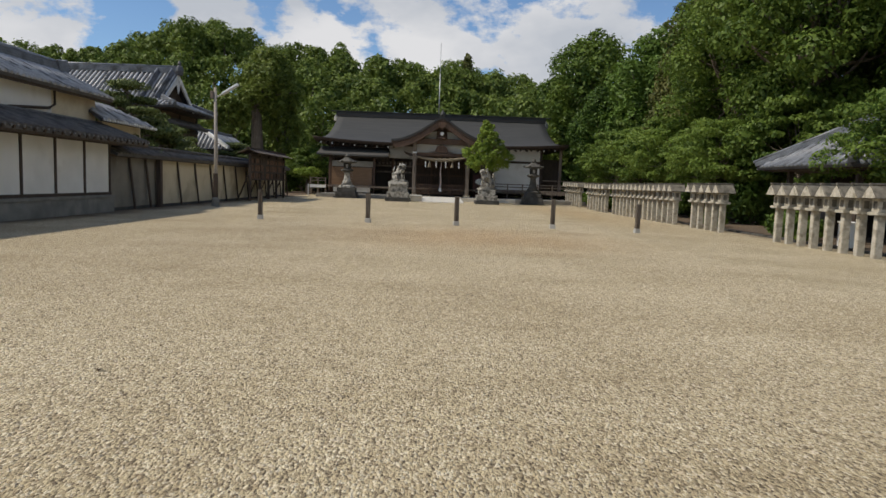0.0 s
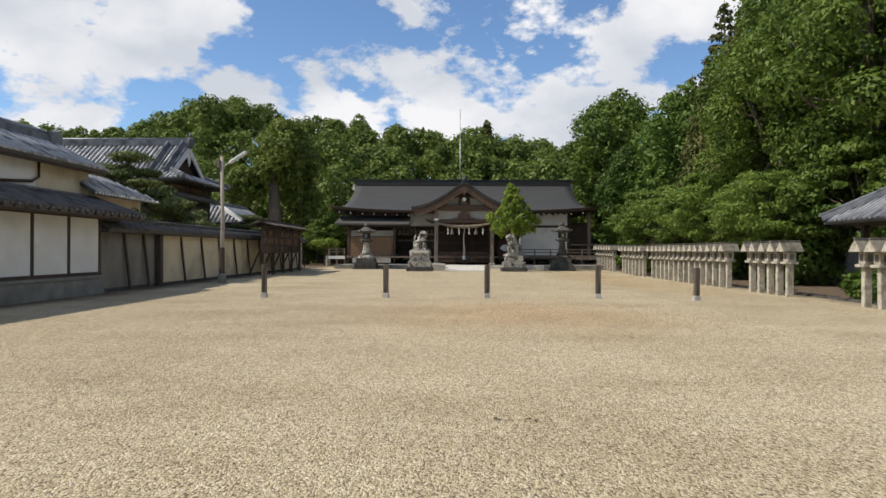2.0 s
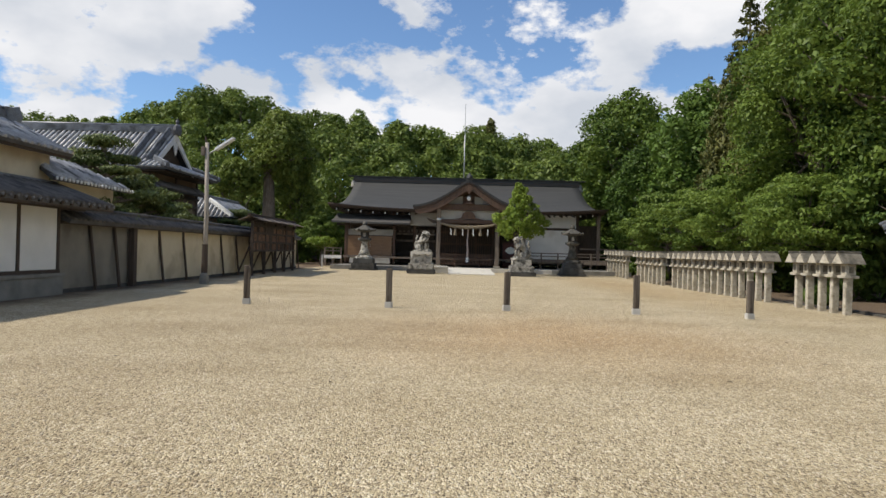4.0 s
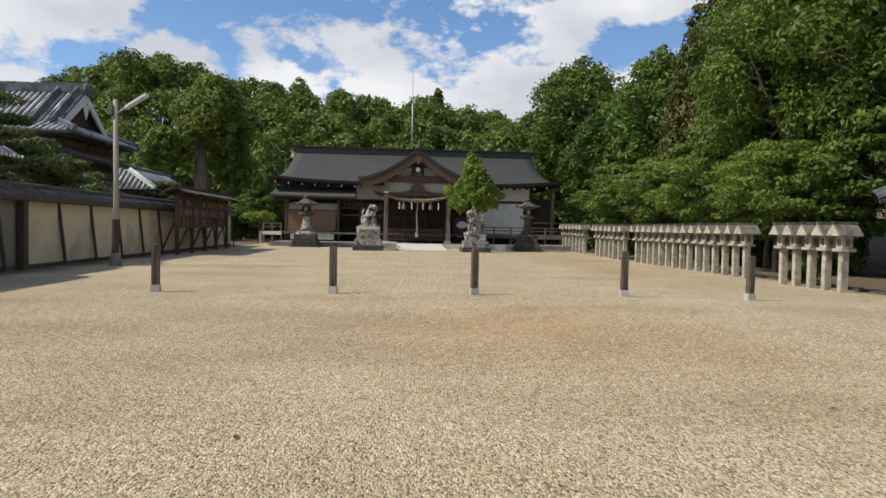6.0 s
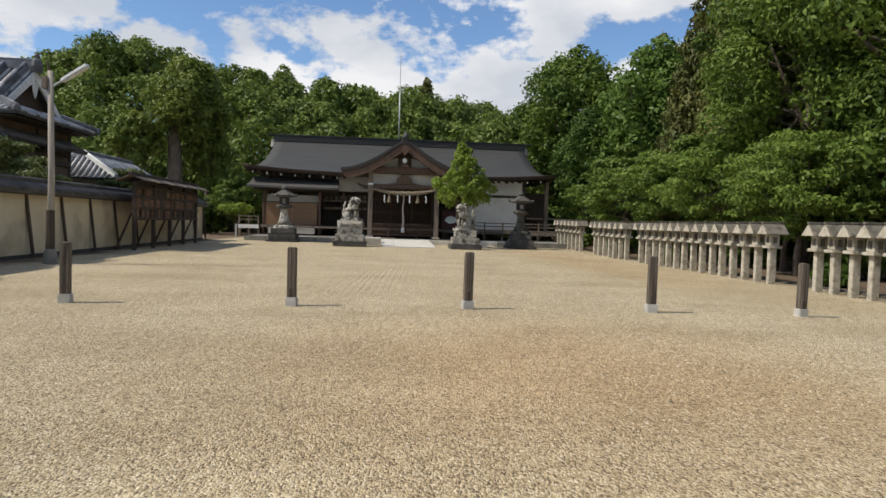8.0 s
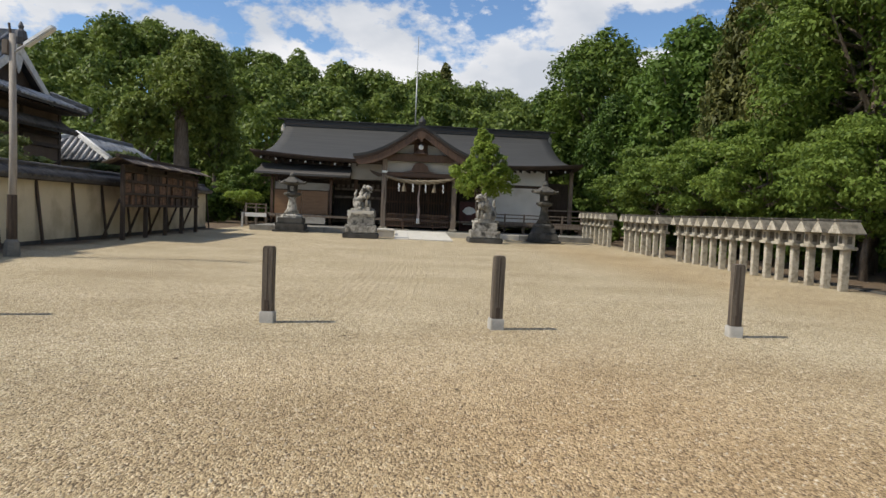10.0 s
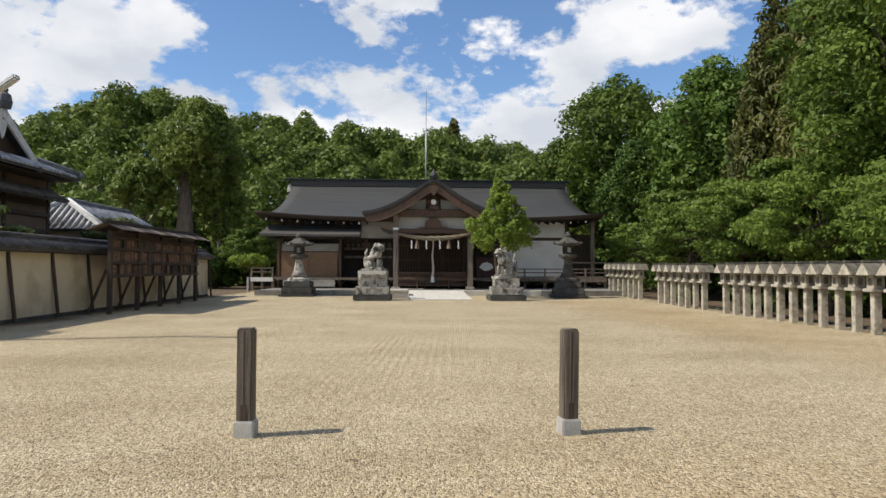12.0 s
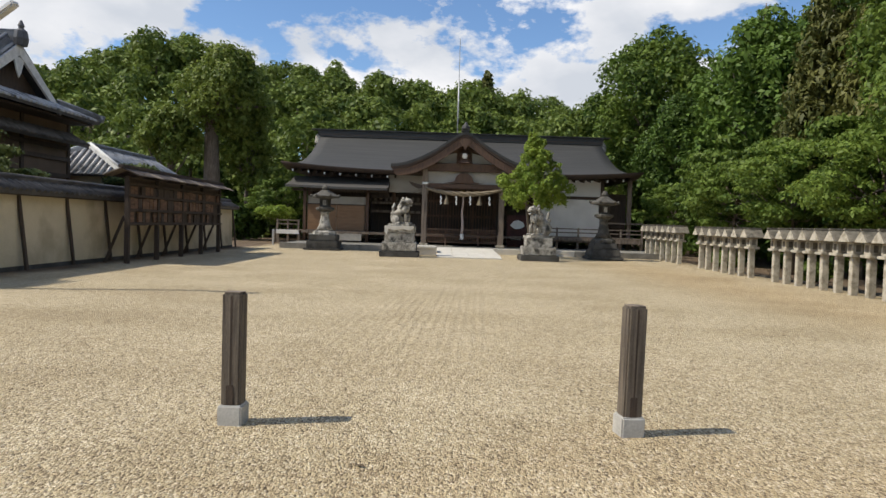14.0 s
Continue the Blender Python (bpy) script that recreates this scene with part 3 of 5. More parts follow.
    wpart("wall_panel", box(3.4, 10.05, y0, y0 + 0.14, 3.62, 4.66), PLASTER, hall, "plain white plaster panel")
    wpart("wall_panel", box(-3.6, -1.1, y0 - 0.6, y0 - 0.46, 3.50, 4.75), EAVE_SHADED, hall, "plain white plaster panel")
    wpart("wall_panel", box(-8.6, -4.9, y0 - 1.1, y0 - 0.96, 2.62, 3.1), EAVE_SHADED, hall, "pale strip over the doors")
    wpart("tie_beam", box(3.3, 10.2, y0 - 0.05, y0 + 0.17, 3.42, 3.62, 0.01), DARK_WOOD, hall)
    wpart("tie_beam", box(-8.8, 10.2, y0 - 0.05, y0 + 0.17, 4.66, 4.88, 0.01), DARK_WOOD, hall)
    wpart("tie_beam", box(-8.8, -4.8, y0 - 1.15, y0 - 0.95, 2.56, 2.62, 0.01), DARK_WOOD, hall)
    wpart("upper_boarding", box(-8.6, -3.6, y0 + 0.02, y0 + 0.12, 3.12, 4.66), DARK_WOOD, hall)
    for x in (-8.75, -5.0, -3.3, 3.4, 5.75, 10.1):
        wpart("post", box(x - 0.11, x + 0.11, y0 - 0.09, y0 + 0.2, 0.3, 4.85, 0.015), BROWN_WOOD if x < 0 else DARK_WOOD, hall)
    # left bay: brown sliding doors, pale skirting below
    for k in range(2):
        d = wpart("sliding_door", box(-8.62 + 1.8 * k, -6.84 + 1.8 * k, y0 - 1.1 - 0.03 * k, y0 - 1.05 - 0.03 * k, 0.985, 2.56, 0.01), DOOR_WOOD, hall, "plain brown timber sliding door")
    wpart("door_sill", box(-8.65, -4.9, y0 - 1.35, y0 - 0.02, 0.945, 0.98), OLD_WOOD, hall)
    wpart("skirting_panel", box(-8.3, -5.1, y0 - 2.18, y0 - 2.11, 0.38, 0.78), EAVE_SHADED, hall)
    wpart("inner_screen", box(-4.95, -3.3, y0 + 1.6, y0 + 1.7, 0.94, 4.6), DARK_WOOD, hall)
    wpart("inner_screen", box(3.4, 5.8, y0 + 1.2, y0 + 1.3, 0.94, 3.6), DARK_WOOD, hall)
    # bay left of the entrance: shelf of small stands, in deep shade
    for z in (2.2, 2.75):
        wpart("shelf", box(-4.85, -1.6, y0 + 0.2, y0 + 0.6, z, z + 0.16), OLD_WOOD, hall)
    for k in range(9):
        x = -4.6 + 0.34 * k
        wpart("votive_tablet", box(x, x + 0.2, y0 + 0.15, y0 + 0.19, 2.98 if k % 2 else 2.95, 3.22, 0.01), OLD_WOOD, hall)
    wpart("entrance_boarding", box(-3.3, -1.4, y0 + 0.62, y0 + 0.7, 0.94, 3.5), DARK_WOOD, hall)
    # entrance: plank doors with slim bars
    wpart("door_backing", box(-1.3, 3.3, y0 + 0.24, y0 + 0.3, 0.94, 4.0), DARK_WOOD, hall)
    bar = mesh_of("door_bar", box(-0.03, 0.03, -0.03, 0.03, 0, 2.9), BROWN_WOOD)
    for k in range(26):
        share("door_bar", bar, hall, pose(-1.3 + 4.6 * k / 25 - HX, y0 + 0.18 - 62, 0.95))
    for x in (-1.25, 0.2, 1.8, 3.25):
        wpart("door_stile", box(x - 0.07, x + 0.07, y0 + 0.08, y0 + 0.24, 0.94, 3.9, 0.01), BROWN_WOOD, hall)
    for z in (2.1, 3.05, 3.85):
        wpart("door_rail", box(-1.3, 3.3, y0 + 0.1, y0 + 0.22, z - 0.07, z + 0.07), BROWN_WOOD, hall)
    # lean-to roof over the left doors
    bm = bmesh.new()
    rows = []
    for j, (y, z) in enumerate(((61.05, 4.40), (60.2, 4.05), (59.3, 3.80), (58.5, 3.64), (58.5, 3.50), (60.2, 3.84), (61.05, 4.08))):
        rows.append([bm.verts.new((x, y, z + 0.05 * (1 if x < -9.3 and j in (2, 3, 4) else 0))) for x in (-9.75, -9.5, -6.6, -3.75, -3.55)])
    for a, b in zip(rows, rows[1:] + rows[:1]):
        for k in range(4):
            bm.faces.new((a[k], b[k], b[k + 1], a[k + 1]))
    for k in (0, -1):
        bm.faces.new([r[k] for r in rows])
    bmesh.ops.recalc_face_normals(bm, faces=bm.faces[:])
    wpart("lean_to_roof", bm, LEAN_GREY, hall, "lower grey lean-to roof")
    for x in (-8.75, -4.85):
        wpart("lean_to_post", box(x - 0.09, x + 0.09, 59.5, 59.66, 0.3, 3.62, 0.01), BROWN_WOOD, hall)
    wpart("lean_to_beam", box(-9.5, -3.6, 59.5, 59.66, 3.38, 3.52), DARK_WOOD, hall)
    # verandas with low rails at both ends
    for x0, x1 in ((5.6, 12.3), (-10.4, -9.0)):
        wpart("veranda_deck", box(x0, x1, 59.2, 61.0 if x0 > 0 else 63, 0.80, 0.93, 0.01) if x0 < 0 else box(x0, x1, 59.2, 60.9, 0.945, 1.03, 0.01), OLD_WOOD, hall)
        wpart("veranda_face", box(x0, x1, 59.14, 59.2, 0.68, 0.93), PLASTER if x0 < 0 else OLD_WOOD, hall)
        for z in (1.25, 1.48):
            wpart("rail", box(x0, x1, 59.22, 59.30, z, z + 0.07, 0.01), OLD_WOOD, hall)
        k = int((x1 - x0) / 1.4) + 1
        for i in range(k + 1):
            x = x0 + 0.05 + (x1 - x0 - 0.1) * i / k
            wpart("rail_post", box(x - 0.05, x + 0.05, 59.21, 59.31, 0.93, 1.58, 0.01), OLD_WOOD, hall)
            wpart("deck_support", box(x - 0.08, x + 0.08, 59.3, 59.46, 0.1, 0.8), OLD_WOOD, hall)
    # far side room under the right eave
    wpart("side_room", box(10.3, 12.0, 62.2, 66, 0.5, 3.9), DARK_WOOD, hall)
    wpart("side_room_post", box(11.7, 11.95, 60.7, 60.95, 0.3, 4.7, 0.01), OLD_WOOD, hall)
    wpart("side_shelf", box(10.3, 12.6, 60.6, 61.5, 1.9, 2.0), OLD_WOOD, hall)
    # entrance porch: pillars, beams, cusped gable
    py, gy = 56.7, 56.0
    for x in (-1.23, 3.23):
        p = wpart("porch_pillar", box(x - 0.16, x + 0.16, py - 0.16, py + 0.16, 0.42, 4.75, 0.03), OLD_WOOD, hall, "square weathered timber pillar")
        wpart("pillar_base", box(x - 0.26, x + 0.26, py - 0.26, py + 0.26, 0.30, 0.44, 0.03), STONE, hall)
        wpart("pillar_fitting", box(x - 0.17, x + 0.17, py - 0.17, py + 0.17, 3.84, 3.97), WHITE_PAPER if x < 0 else OLD_WOOD, hall)
        wpart("pillar_fitting", box(x - 0.08, x + 0.08, gy + 0.1, gy + 0.3, 4.86, 5.10), WHITE_PAPER, hall)
        s = -1 if x < 0 else 1
        wpart("beam_nose", prism([(x + s * 0.16, 3.78), (x + s * 0.95, 3.98), (x + s * 0.75, 3.75), (x + s * 0.4, 3.58), (x + s * 0.16, 3.6)], 0.2, "y"), DARK_WOOD, hall).location.y += py - 0.1
    wpart("porch_beam", box(-1.07, 3.07, py - 0.12, py + 0.12, 3.62, 3.92, 0.03), BROWN_WOOD, hall)
    wpart("upper_beam", box(-2.9, 4.9, py - 0.14, py + 0.14, 4.62, 4.9, 0.03), BROWN_WOOD, hall)
    wpart("porch_infill", box(-1.07, 3.07, py + 0.16, py + 0.22, 3.92, 4.62), EAVE_SHADED, hall)
    kae = [(-1.1, 3.95), (-0.55, 4.05), (-0.45, 4.35), (-0.2, 4.55), (0.2, 4.55), (0.45, 4.35), (0.55, 4.05), (1.1, 3.95)]
    wpart("frog_leg_strut", prism([(HX + u, v) for u, v in kae], 0.16), BROWN_WOOD, hall, "carved curved strut").location.y += py - 0.14
    n = 28
    us = [2 * k / n - 1 for k in range(n + 1)]
    W = 4.2
    up = [(HX + W * u, 4.92 + karahafu(u)) for u in us]
    g = wpart("gable_roof", strip(up, [(x, z - 0.16) for x, z in up], 6.0), ROOF_GREY, hall, "grey cusped gable roof")
    g.location.y += gy
    b = wpart("gable_edge", strip([(x, z - 0.163) for x, z in up], [(HX + (x - HX) * 0.985, z - 0.30) for x, z in up], 0.5), BARK_EDGE, hall)
    b.location.y += gy + 0.02
    lo = [(HX + (x - HX) * 0.97, z - 0.304) for x, z in up]
    bb = wpart("bargeboard", strip(lo, [(HX + (x - HX) * 0.95, z - 0.36 - 0.12 * (1 - abs(u))) for (x, z), u in zip(lo, us)], 0.10), BROWN_WOOD, hall, "curved brown bargeboard")
    bb.location.y += gy + 0.06
    wpart("gable_board", strip([(x, z - 0.2) for x, z in lo], [(x, 4.62) for x, z in lo], 0.08), BROWN_WOOD, hall).location.y += gy + 0.95
    tri = [(-2.3, 5.12), (-0.9, 5.62), (-0.45, 5.72), (-0.45, 5.12)]
    for s in (-1, 1):
        wpart("gable_infill", prism([(HX + s * u, v) for u, v in tri], 0.05), EAVE_SHADED, hall, "pale plaster infill").location.y += gy + 0.88
    wpart("gable_beam", strip([(HX + 3.2 * u, 5.10 - 0.12 * abs(u)) for u in us], [(HX + 3.2 * u, 4.84 - 0.22 * u * u) for u in us], 0.25), BROWN_WOOD, hall).location.y += gy + 0.55
    wpart("gable_strut", turned([(0.5, 5.1), (0.42, 5.2), (0.28, 5.35), (0.3, 5.5), (0.36, 5.62), (0.14, 5.8)], 6), BROWN_WOOD, hall).matrix_basis = pose(0, gy + 0.6 - 62, 0)
    crest = wpart("gable_crest", turned([(0.16, 0), (0.16, 0.05), (0.1, 0.09)], 16), PLASTER, hall, "round pale crest")
    crest.matrix_basis = pose(0, gy + 0.34 - 62, 5.5, 90)
    wpart("gable_pendant", prism([(HX - 0.35, 6.3), (HX - 0.12, 6.0), (HX, 5.8), (HX + 0.12, 6.0), (HX + 0.35, 6.3), (HX, 6.5)], 0.06), BROWN_WOOD, hall).location.y += gy
    wpart("gable_ridge", box(HX - 0.22, HX + 0.22, gy - 0.04, 61.5, 6.84, 7.02, 0.03), ROOF_GREY, hall)
    wpart("gable_finial", turned([(0.25, 7.02), (0.22, 7.15), (0.1, 7.3), (0.03, 7.42)], 8), ROOF_GREY, hall).matrix_basis = pose(0, gy + 0.1 - 62, 0)
    wpart("side_eave_beam", box(-3.0, -2.84, gy + 0.1, 61, 4.7, 4.88), BROWN_WOOD, hall)
    # low lattice across the entrance
    ly = 57.6
    for z in (0.46, 0.80, 1.22):
        wpart("lattice_rail", box(-1.05, 3.05, ly - 0.04, ly + 0.04, z, z + 0.08), BROWN_WOOD, hall)
    lat = mesh_of("lattice_bar", box(-0.025, 0.025, -0.03, 0.03, 0, 0.76), BROWN_WOOD)
    for k in range(38):
        share("lattice_bar", lat, hall, pose(-1.0 + 4.0 * k / 37 - HX, ly - 62, 0.46))
    wpart("lattice_post", box(0.0, 0.09, ly - 0.06, ly + 0.06, 0.3, 1.34), BROWN_WOOD, hall)
    wpart("lattice_post", box(1.95, 2.04, ly - 0.06, ly + 0.06, 0.3, 1.34), BROWN_WOOD, hall)
    return hall


build_hall()


def build_platform():
    p = empty("stone_platform", pose(HX, 58, 0), "low stone platform with pale granite kerb under the hall", "platform", kind="structure")
    wpart("platform_top", box(-9.0, 12.8, 54.6, 70, -0.1, 0.27), FOUND, p)
    x = -9.0
    rnd = random.Random(3)
    while x < 12.7:
        w = min(rnd.uniform(1.2, 1.8), 12.8 - x)
        if not (-0.45 < x + w / 2 < 2.65):
            wpart("kerb_stone", box(x + 0.006, x + w - 0.006, 54.2, 54.6, -0.1, 0.30, 0.015), PAVING if -3.4 < x < 5.4 else FOUND, p)
        x += w
    ramp = empty("stone_ramp", pose(1.1, 51.6, 0), "pale granite ramp of long slabs before the entrance", "ramp", kind="structure")
    for k in range(4):
        b = box(-0.42 + 0.765 * k, 0.335 + 0.765 * k, 48.9, 54.6, -0.1, 0.06, 0.0)
        for v in b.verts:
            if v.co.z > 0 and v.co.y > 50:
                v.co.z = 0.30
        bmesh.ops.bevel(b, geom=b.edges[:], offset=0.012, segments=1, affect='EDGES')
        wpart("slab", b, PAVING, ramp)
    blk = empty("stone_block", pose(-1.05, 51.3, 0), "low pale granite block beside the ramp", "stone block")
    wpart("block", box(-1.62, -0.46, 50.8, 51.9, 0, 0.34, 0.03), PAVING, blk)
    wpart("block_cap", box(-1.68, -0.43, 50.74, 51.96, 0.34, 0.46, 0.03), PAVING, blk)


build_platform()


# ---- things hung at the entrance ----
def build_entrance_hangings():
    y = 56.4
    pts = []
    for k in range(25):
        t = k / 24
        pts.append((-1.2 + 4.4 * t, y, 3.62 - 0.30 * (1 - (2 * t - 1) ** 2)))
    bm = bmesh.new()
    for ph in (0, 2.09, 4.19):
        q = []
        for k, (px, py, pz) in enumerate(pts):
            a = ph + k * 0.75
            r = 0.035 + 0.05 * math.sin(math.pi * k / 24)
            q.append((px, py + r * math.cos(a), pz + r * math.sin(a)))
        tube(q, [0.035 + 0.045 * math.sin(math.pi * k / 24) for k in range(25)], 7, bm)
    rope = empty("sacred_straw_rope", pose(HX, y, 3.5), "thick twisted straw rope strung between the porch pillars", "rope")
    wpart("rope", bm, STRAW, rope)
    for x in (-0.33, 0.55, 1.35, 2.45):
        b = bmesh.new()
        for k in range(4):
            o = prism([(x + 0.03 * (k % 2), 3.20 - 0.12 * k), (x + 0.065 + 0.03 * (k % 2), 3.20 - 0.12 * k), (x + 0.04 + 0.03 * (k % 2), 3.06 - 0.12 * k), (x - 0.03 + 0.03 * (k % 2), 3.06 - 0.12 * k)], 0.01, "y", b)
        w = wpart("paper_streamer", b, WHITE_PAPER, rope, "white folded paper streamer")
        w.location.y += y - 0.12
    for x in (0.02, 1.93):
        wpart("straw_tassel", turned([(0.03, 3.25), (0.06, 3.15), (0.1, 3.0), (0.15, 2.72), (0.02, 2.7)], 8), STRAW, rope, "straw tassel").matrix_basis = pose(x - HX, 0, -3.5)
    bell = empty("bell_rope", pose(HX, 57.2, 3.4), "faded red and white cloth bell rope", "bell rope")
    q = [(0.03 * math.sin(k), 0, -0.24 * k) for k in range(11)]
    part("cord", tube(q, [0.035 + 0.005 * k for k in range(11)], 8), mat("faded_cloth", (0.42, 0.30, 0.26), (0.62, 0.52, 0.47), 9, 0.9, 0.3), bell)
    part("bell", turned([(0.02, 0.22), (0.12, 0.16), (0.15, 0.05), (0.1, -0.05), (0.02, -0.07)], 12, flat=False), mat("old_brass", (0.25, 0.17, 0.06), (0.42, 0.3, 0.12), 5, 0.4, 0.1, metal=0.8), bell)
    part("tassel", turned([(0.05, -2.3), (0.1, -2.4), (0.12, -2.7), (0.02, -2.72)], 8), WHITE_PAPER, bell)
    fan = empty("painted_board", pose(4.5, 59.7, 0.27), "dark red board with a pale fan-shaped emblem", "sign board")
    part("board", box(-0.6, 0.6, -0.03, 0.03, 0.0, 2.0, 0.01), RED, fan)
    part("emblem", prism([(-0.42, 1.35), (-0.2, 1.62), (0.1, 1.68), (0.42, 1.55), (0.5, 1.3), (0.2, 1.15), (-0.1, 1.12)], -0.012, "y"), WHITE_PAPER, fan).location.y = -0.034
    part("emblem_foot", box(-0.35, 0.3, -0.05, -0.036, 0.45, 0.62), WHITE_PAPER, fan)


build_entrance_hangings()
rod = empty("lightning_rod", pose(0.74, 65.6, 7.3), "slim grey metal lightning rod on the roof ridge", "lightning rod")
part("mast", tube([(0, 0, 0), (0, 0, 4.6)], 0.05, 8), STEEL, rod)
part("tip", tube([(0, 0, 4.6), (0, 0, 7.4)], 0.025, 6), STEEL, rod)


# ---- stone guardians and garden lanterns ----
def build_pedestal(x, y, tiers, label):
    p = empty("stone_pedestal", pose(x, y, 0), label, "pedestal", "guardian pedestals")
    z = 0
    for i, (w, d, h, m) in enumerate(tiers):
        b = box(-w / 2, w / 2, -d / 2, d / 2, z, z + h, 0.03)
        part("tier", b, m, p)
        if i == 1:
            for k in (-1, 0, 1):
                part("tier_block", box(k * w / 3 - w / 6 + 0.02, k * w / 3 + w / 6 - 0.02, -d / 2 - 0.03, -d / 2 - 0.002, z + 0.03, z + h - 0.03, 0.012), m, p)
        z += h
    if len(tiers) > 3:
        part("draped_edge", prism([(-0.68, z), (-0.68, z - 0.3), (-0.58, z - 0.42), (-0.5, z - 0.14), (-0.2, z - 0.2), (0.1, z - 0.14), (0.5, z - 0.2), (0.62, z - 0.12), (0.66, z)], 0.06), PAVING, p, "pale carved cloth edge").location.y = -tiers[-1][1] / 2 - 0.063
    return z


def blob(bm, c, r, tilt=0):
    m = Matrix.Translation(c) @ Euler((0, tilt, 0)).to_matrix().to_4x4() @ Matrix.Diagonal((*r, 1))
    bmesh.ops.create_icosphere(bm, subdivisions=2, radius=1, matrix=m)


def guardian(x, y, z, face, label, scale=1.0):
    """A seated stone lion-dog, looking across the path."""
    bm = bmesh.new()
    box(-0.56, 0.54, -0.28, 0.28, 0, 0.10, bm=bm)
    # haunches, sloping back, deep chest
    blob(bm, (-0.30, 0, 0.34), (0.24, 0.24, 0.25))
    tube([(-0.36, 0, 0.30), (-0.24, 0, 0.52), (-0.04, 0, 0.72), (0.14, 0, 0.86)], [0.2, 0.21, 0.2, 0.19], 10, bm)
    blob(bm, (0.20, 0, 0.80), (0.19, 0.21, 0.22))
    # head: skull, brow, muzzle with parted jaws
    blob(bm, (0.26, 0, 1.10), (0.20, 0.19, 0.18))
    blob(bm, (0.36, 0, 1.17), (0.12, 0.17, 0.07))
    blob(bm, (0.43, 0, 1.08), (0.12, 0.13, 0.065))
    blob(bm, (0.40, 0, 0.95), (0.10, 0.11, 0.04), 0.3)
    for s in (-1, 1):
        blob(bm, (0.16, s * 0.17, 1.22), (0.07, 0.04, 0.10), -0.5)
        blob(bm, (-0.24, s * 0.2, 0.28), (0.22, 0.1, 0.2))
        blob(bm, (-0.05, s * 0.2, 0.13), (0.16, 0.08, 0.06))
        tube([(0.20, s * 0.15, 0.78), (0.29, s * 0.16, 0.48), (0.27, s * 0.16, 0.10)], [0.11, 0.07, 0.075], 8, bm)
        blob(bm, (0.34, s * 0.16, 0.13), (0.12, 0.085, 0.05))
        for k in range(5):
            blob(bm, (0.14 - 0.045 * k, s * (0.19 - 0.012 * k), 1.10 - 0.095 * k), (0.075, 0.06, 0.07))
    for k in range(4):
        blob(bm, (0.05 - 0.07 * k, 0, 1.16 - 0.11 * k), (0.09, 0.1, 0.09))
    for k in range(5):
        blob(bm, (-0.50 + 0.02 * k, 0.03 * (-1) ** k, 0.42 + 0.13 * k), (0.085 - 0.008 * k, 0.11 - 0.01 * k, 0.11))
    for v in bm.verts:
        v.co += Vector((noise.noise(v.co * 9), noise.noise(v.co * 9 + Vector((5, 0, 0))), noise.noise(v.co * 9 + Vector((0, 7, 0))))) * 0.022
    ob = new("guardian_lion_statue", mesh_of("guardian_lion_statue", bm, STONE_OLD))
    ob.matrix_basis = pose(x, y, z, 0, 0, face) @ Matrix.Scale(scale, 4)
    tagged(ob, label, "statue", "pair of guardian lions")


zt = build_pedestal(-2.15, 49.1, [(1.80, 1.6, 0.26, STONE_DARK), (1.60, 1.4, 0.42, STONE_OLD), (1.36, 1.15, 0.42, STONE_OLD), (1.42, 1.2, 0.32, STONE_OLD)], "weathered grey granite pedestal in stacked tiers with a carved edge")
guardian(-2.1, 49.1, zt, -25, "weathered stone lion-dog seated on a stepped pedestal", 1.02)
zt = build_pedestal(4.3, 49.1, [(1.74, 1.6, 0.26, STONE_DARK), (1.5, 1.3, 0.40, STONE_OLD), (1.2, 1.0, 0.40, STONE_OLD)], "weathered grey granite pedestal in stacked tiers")
guardian(4.3, 49.1, zt, 205, "weathered stone lion-dog with open jaws on a stepped pedestal", 1.17)


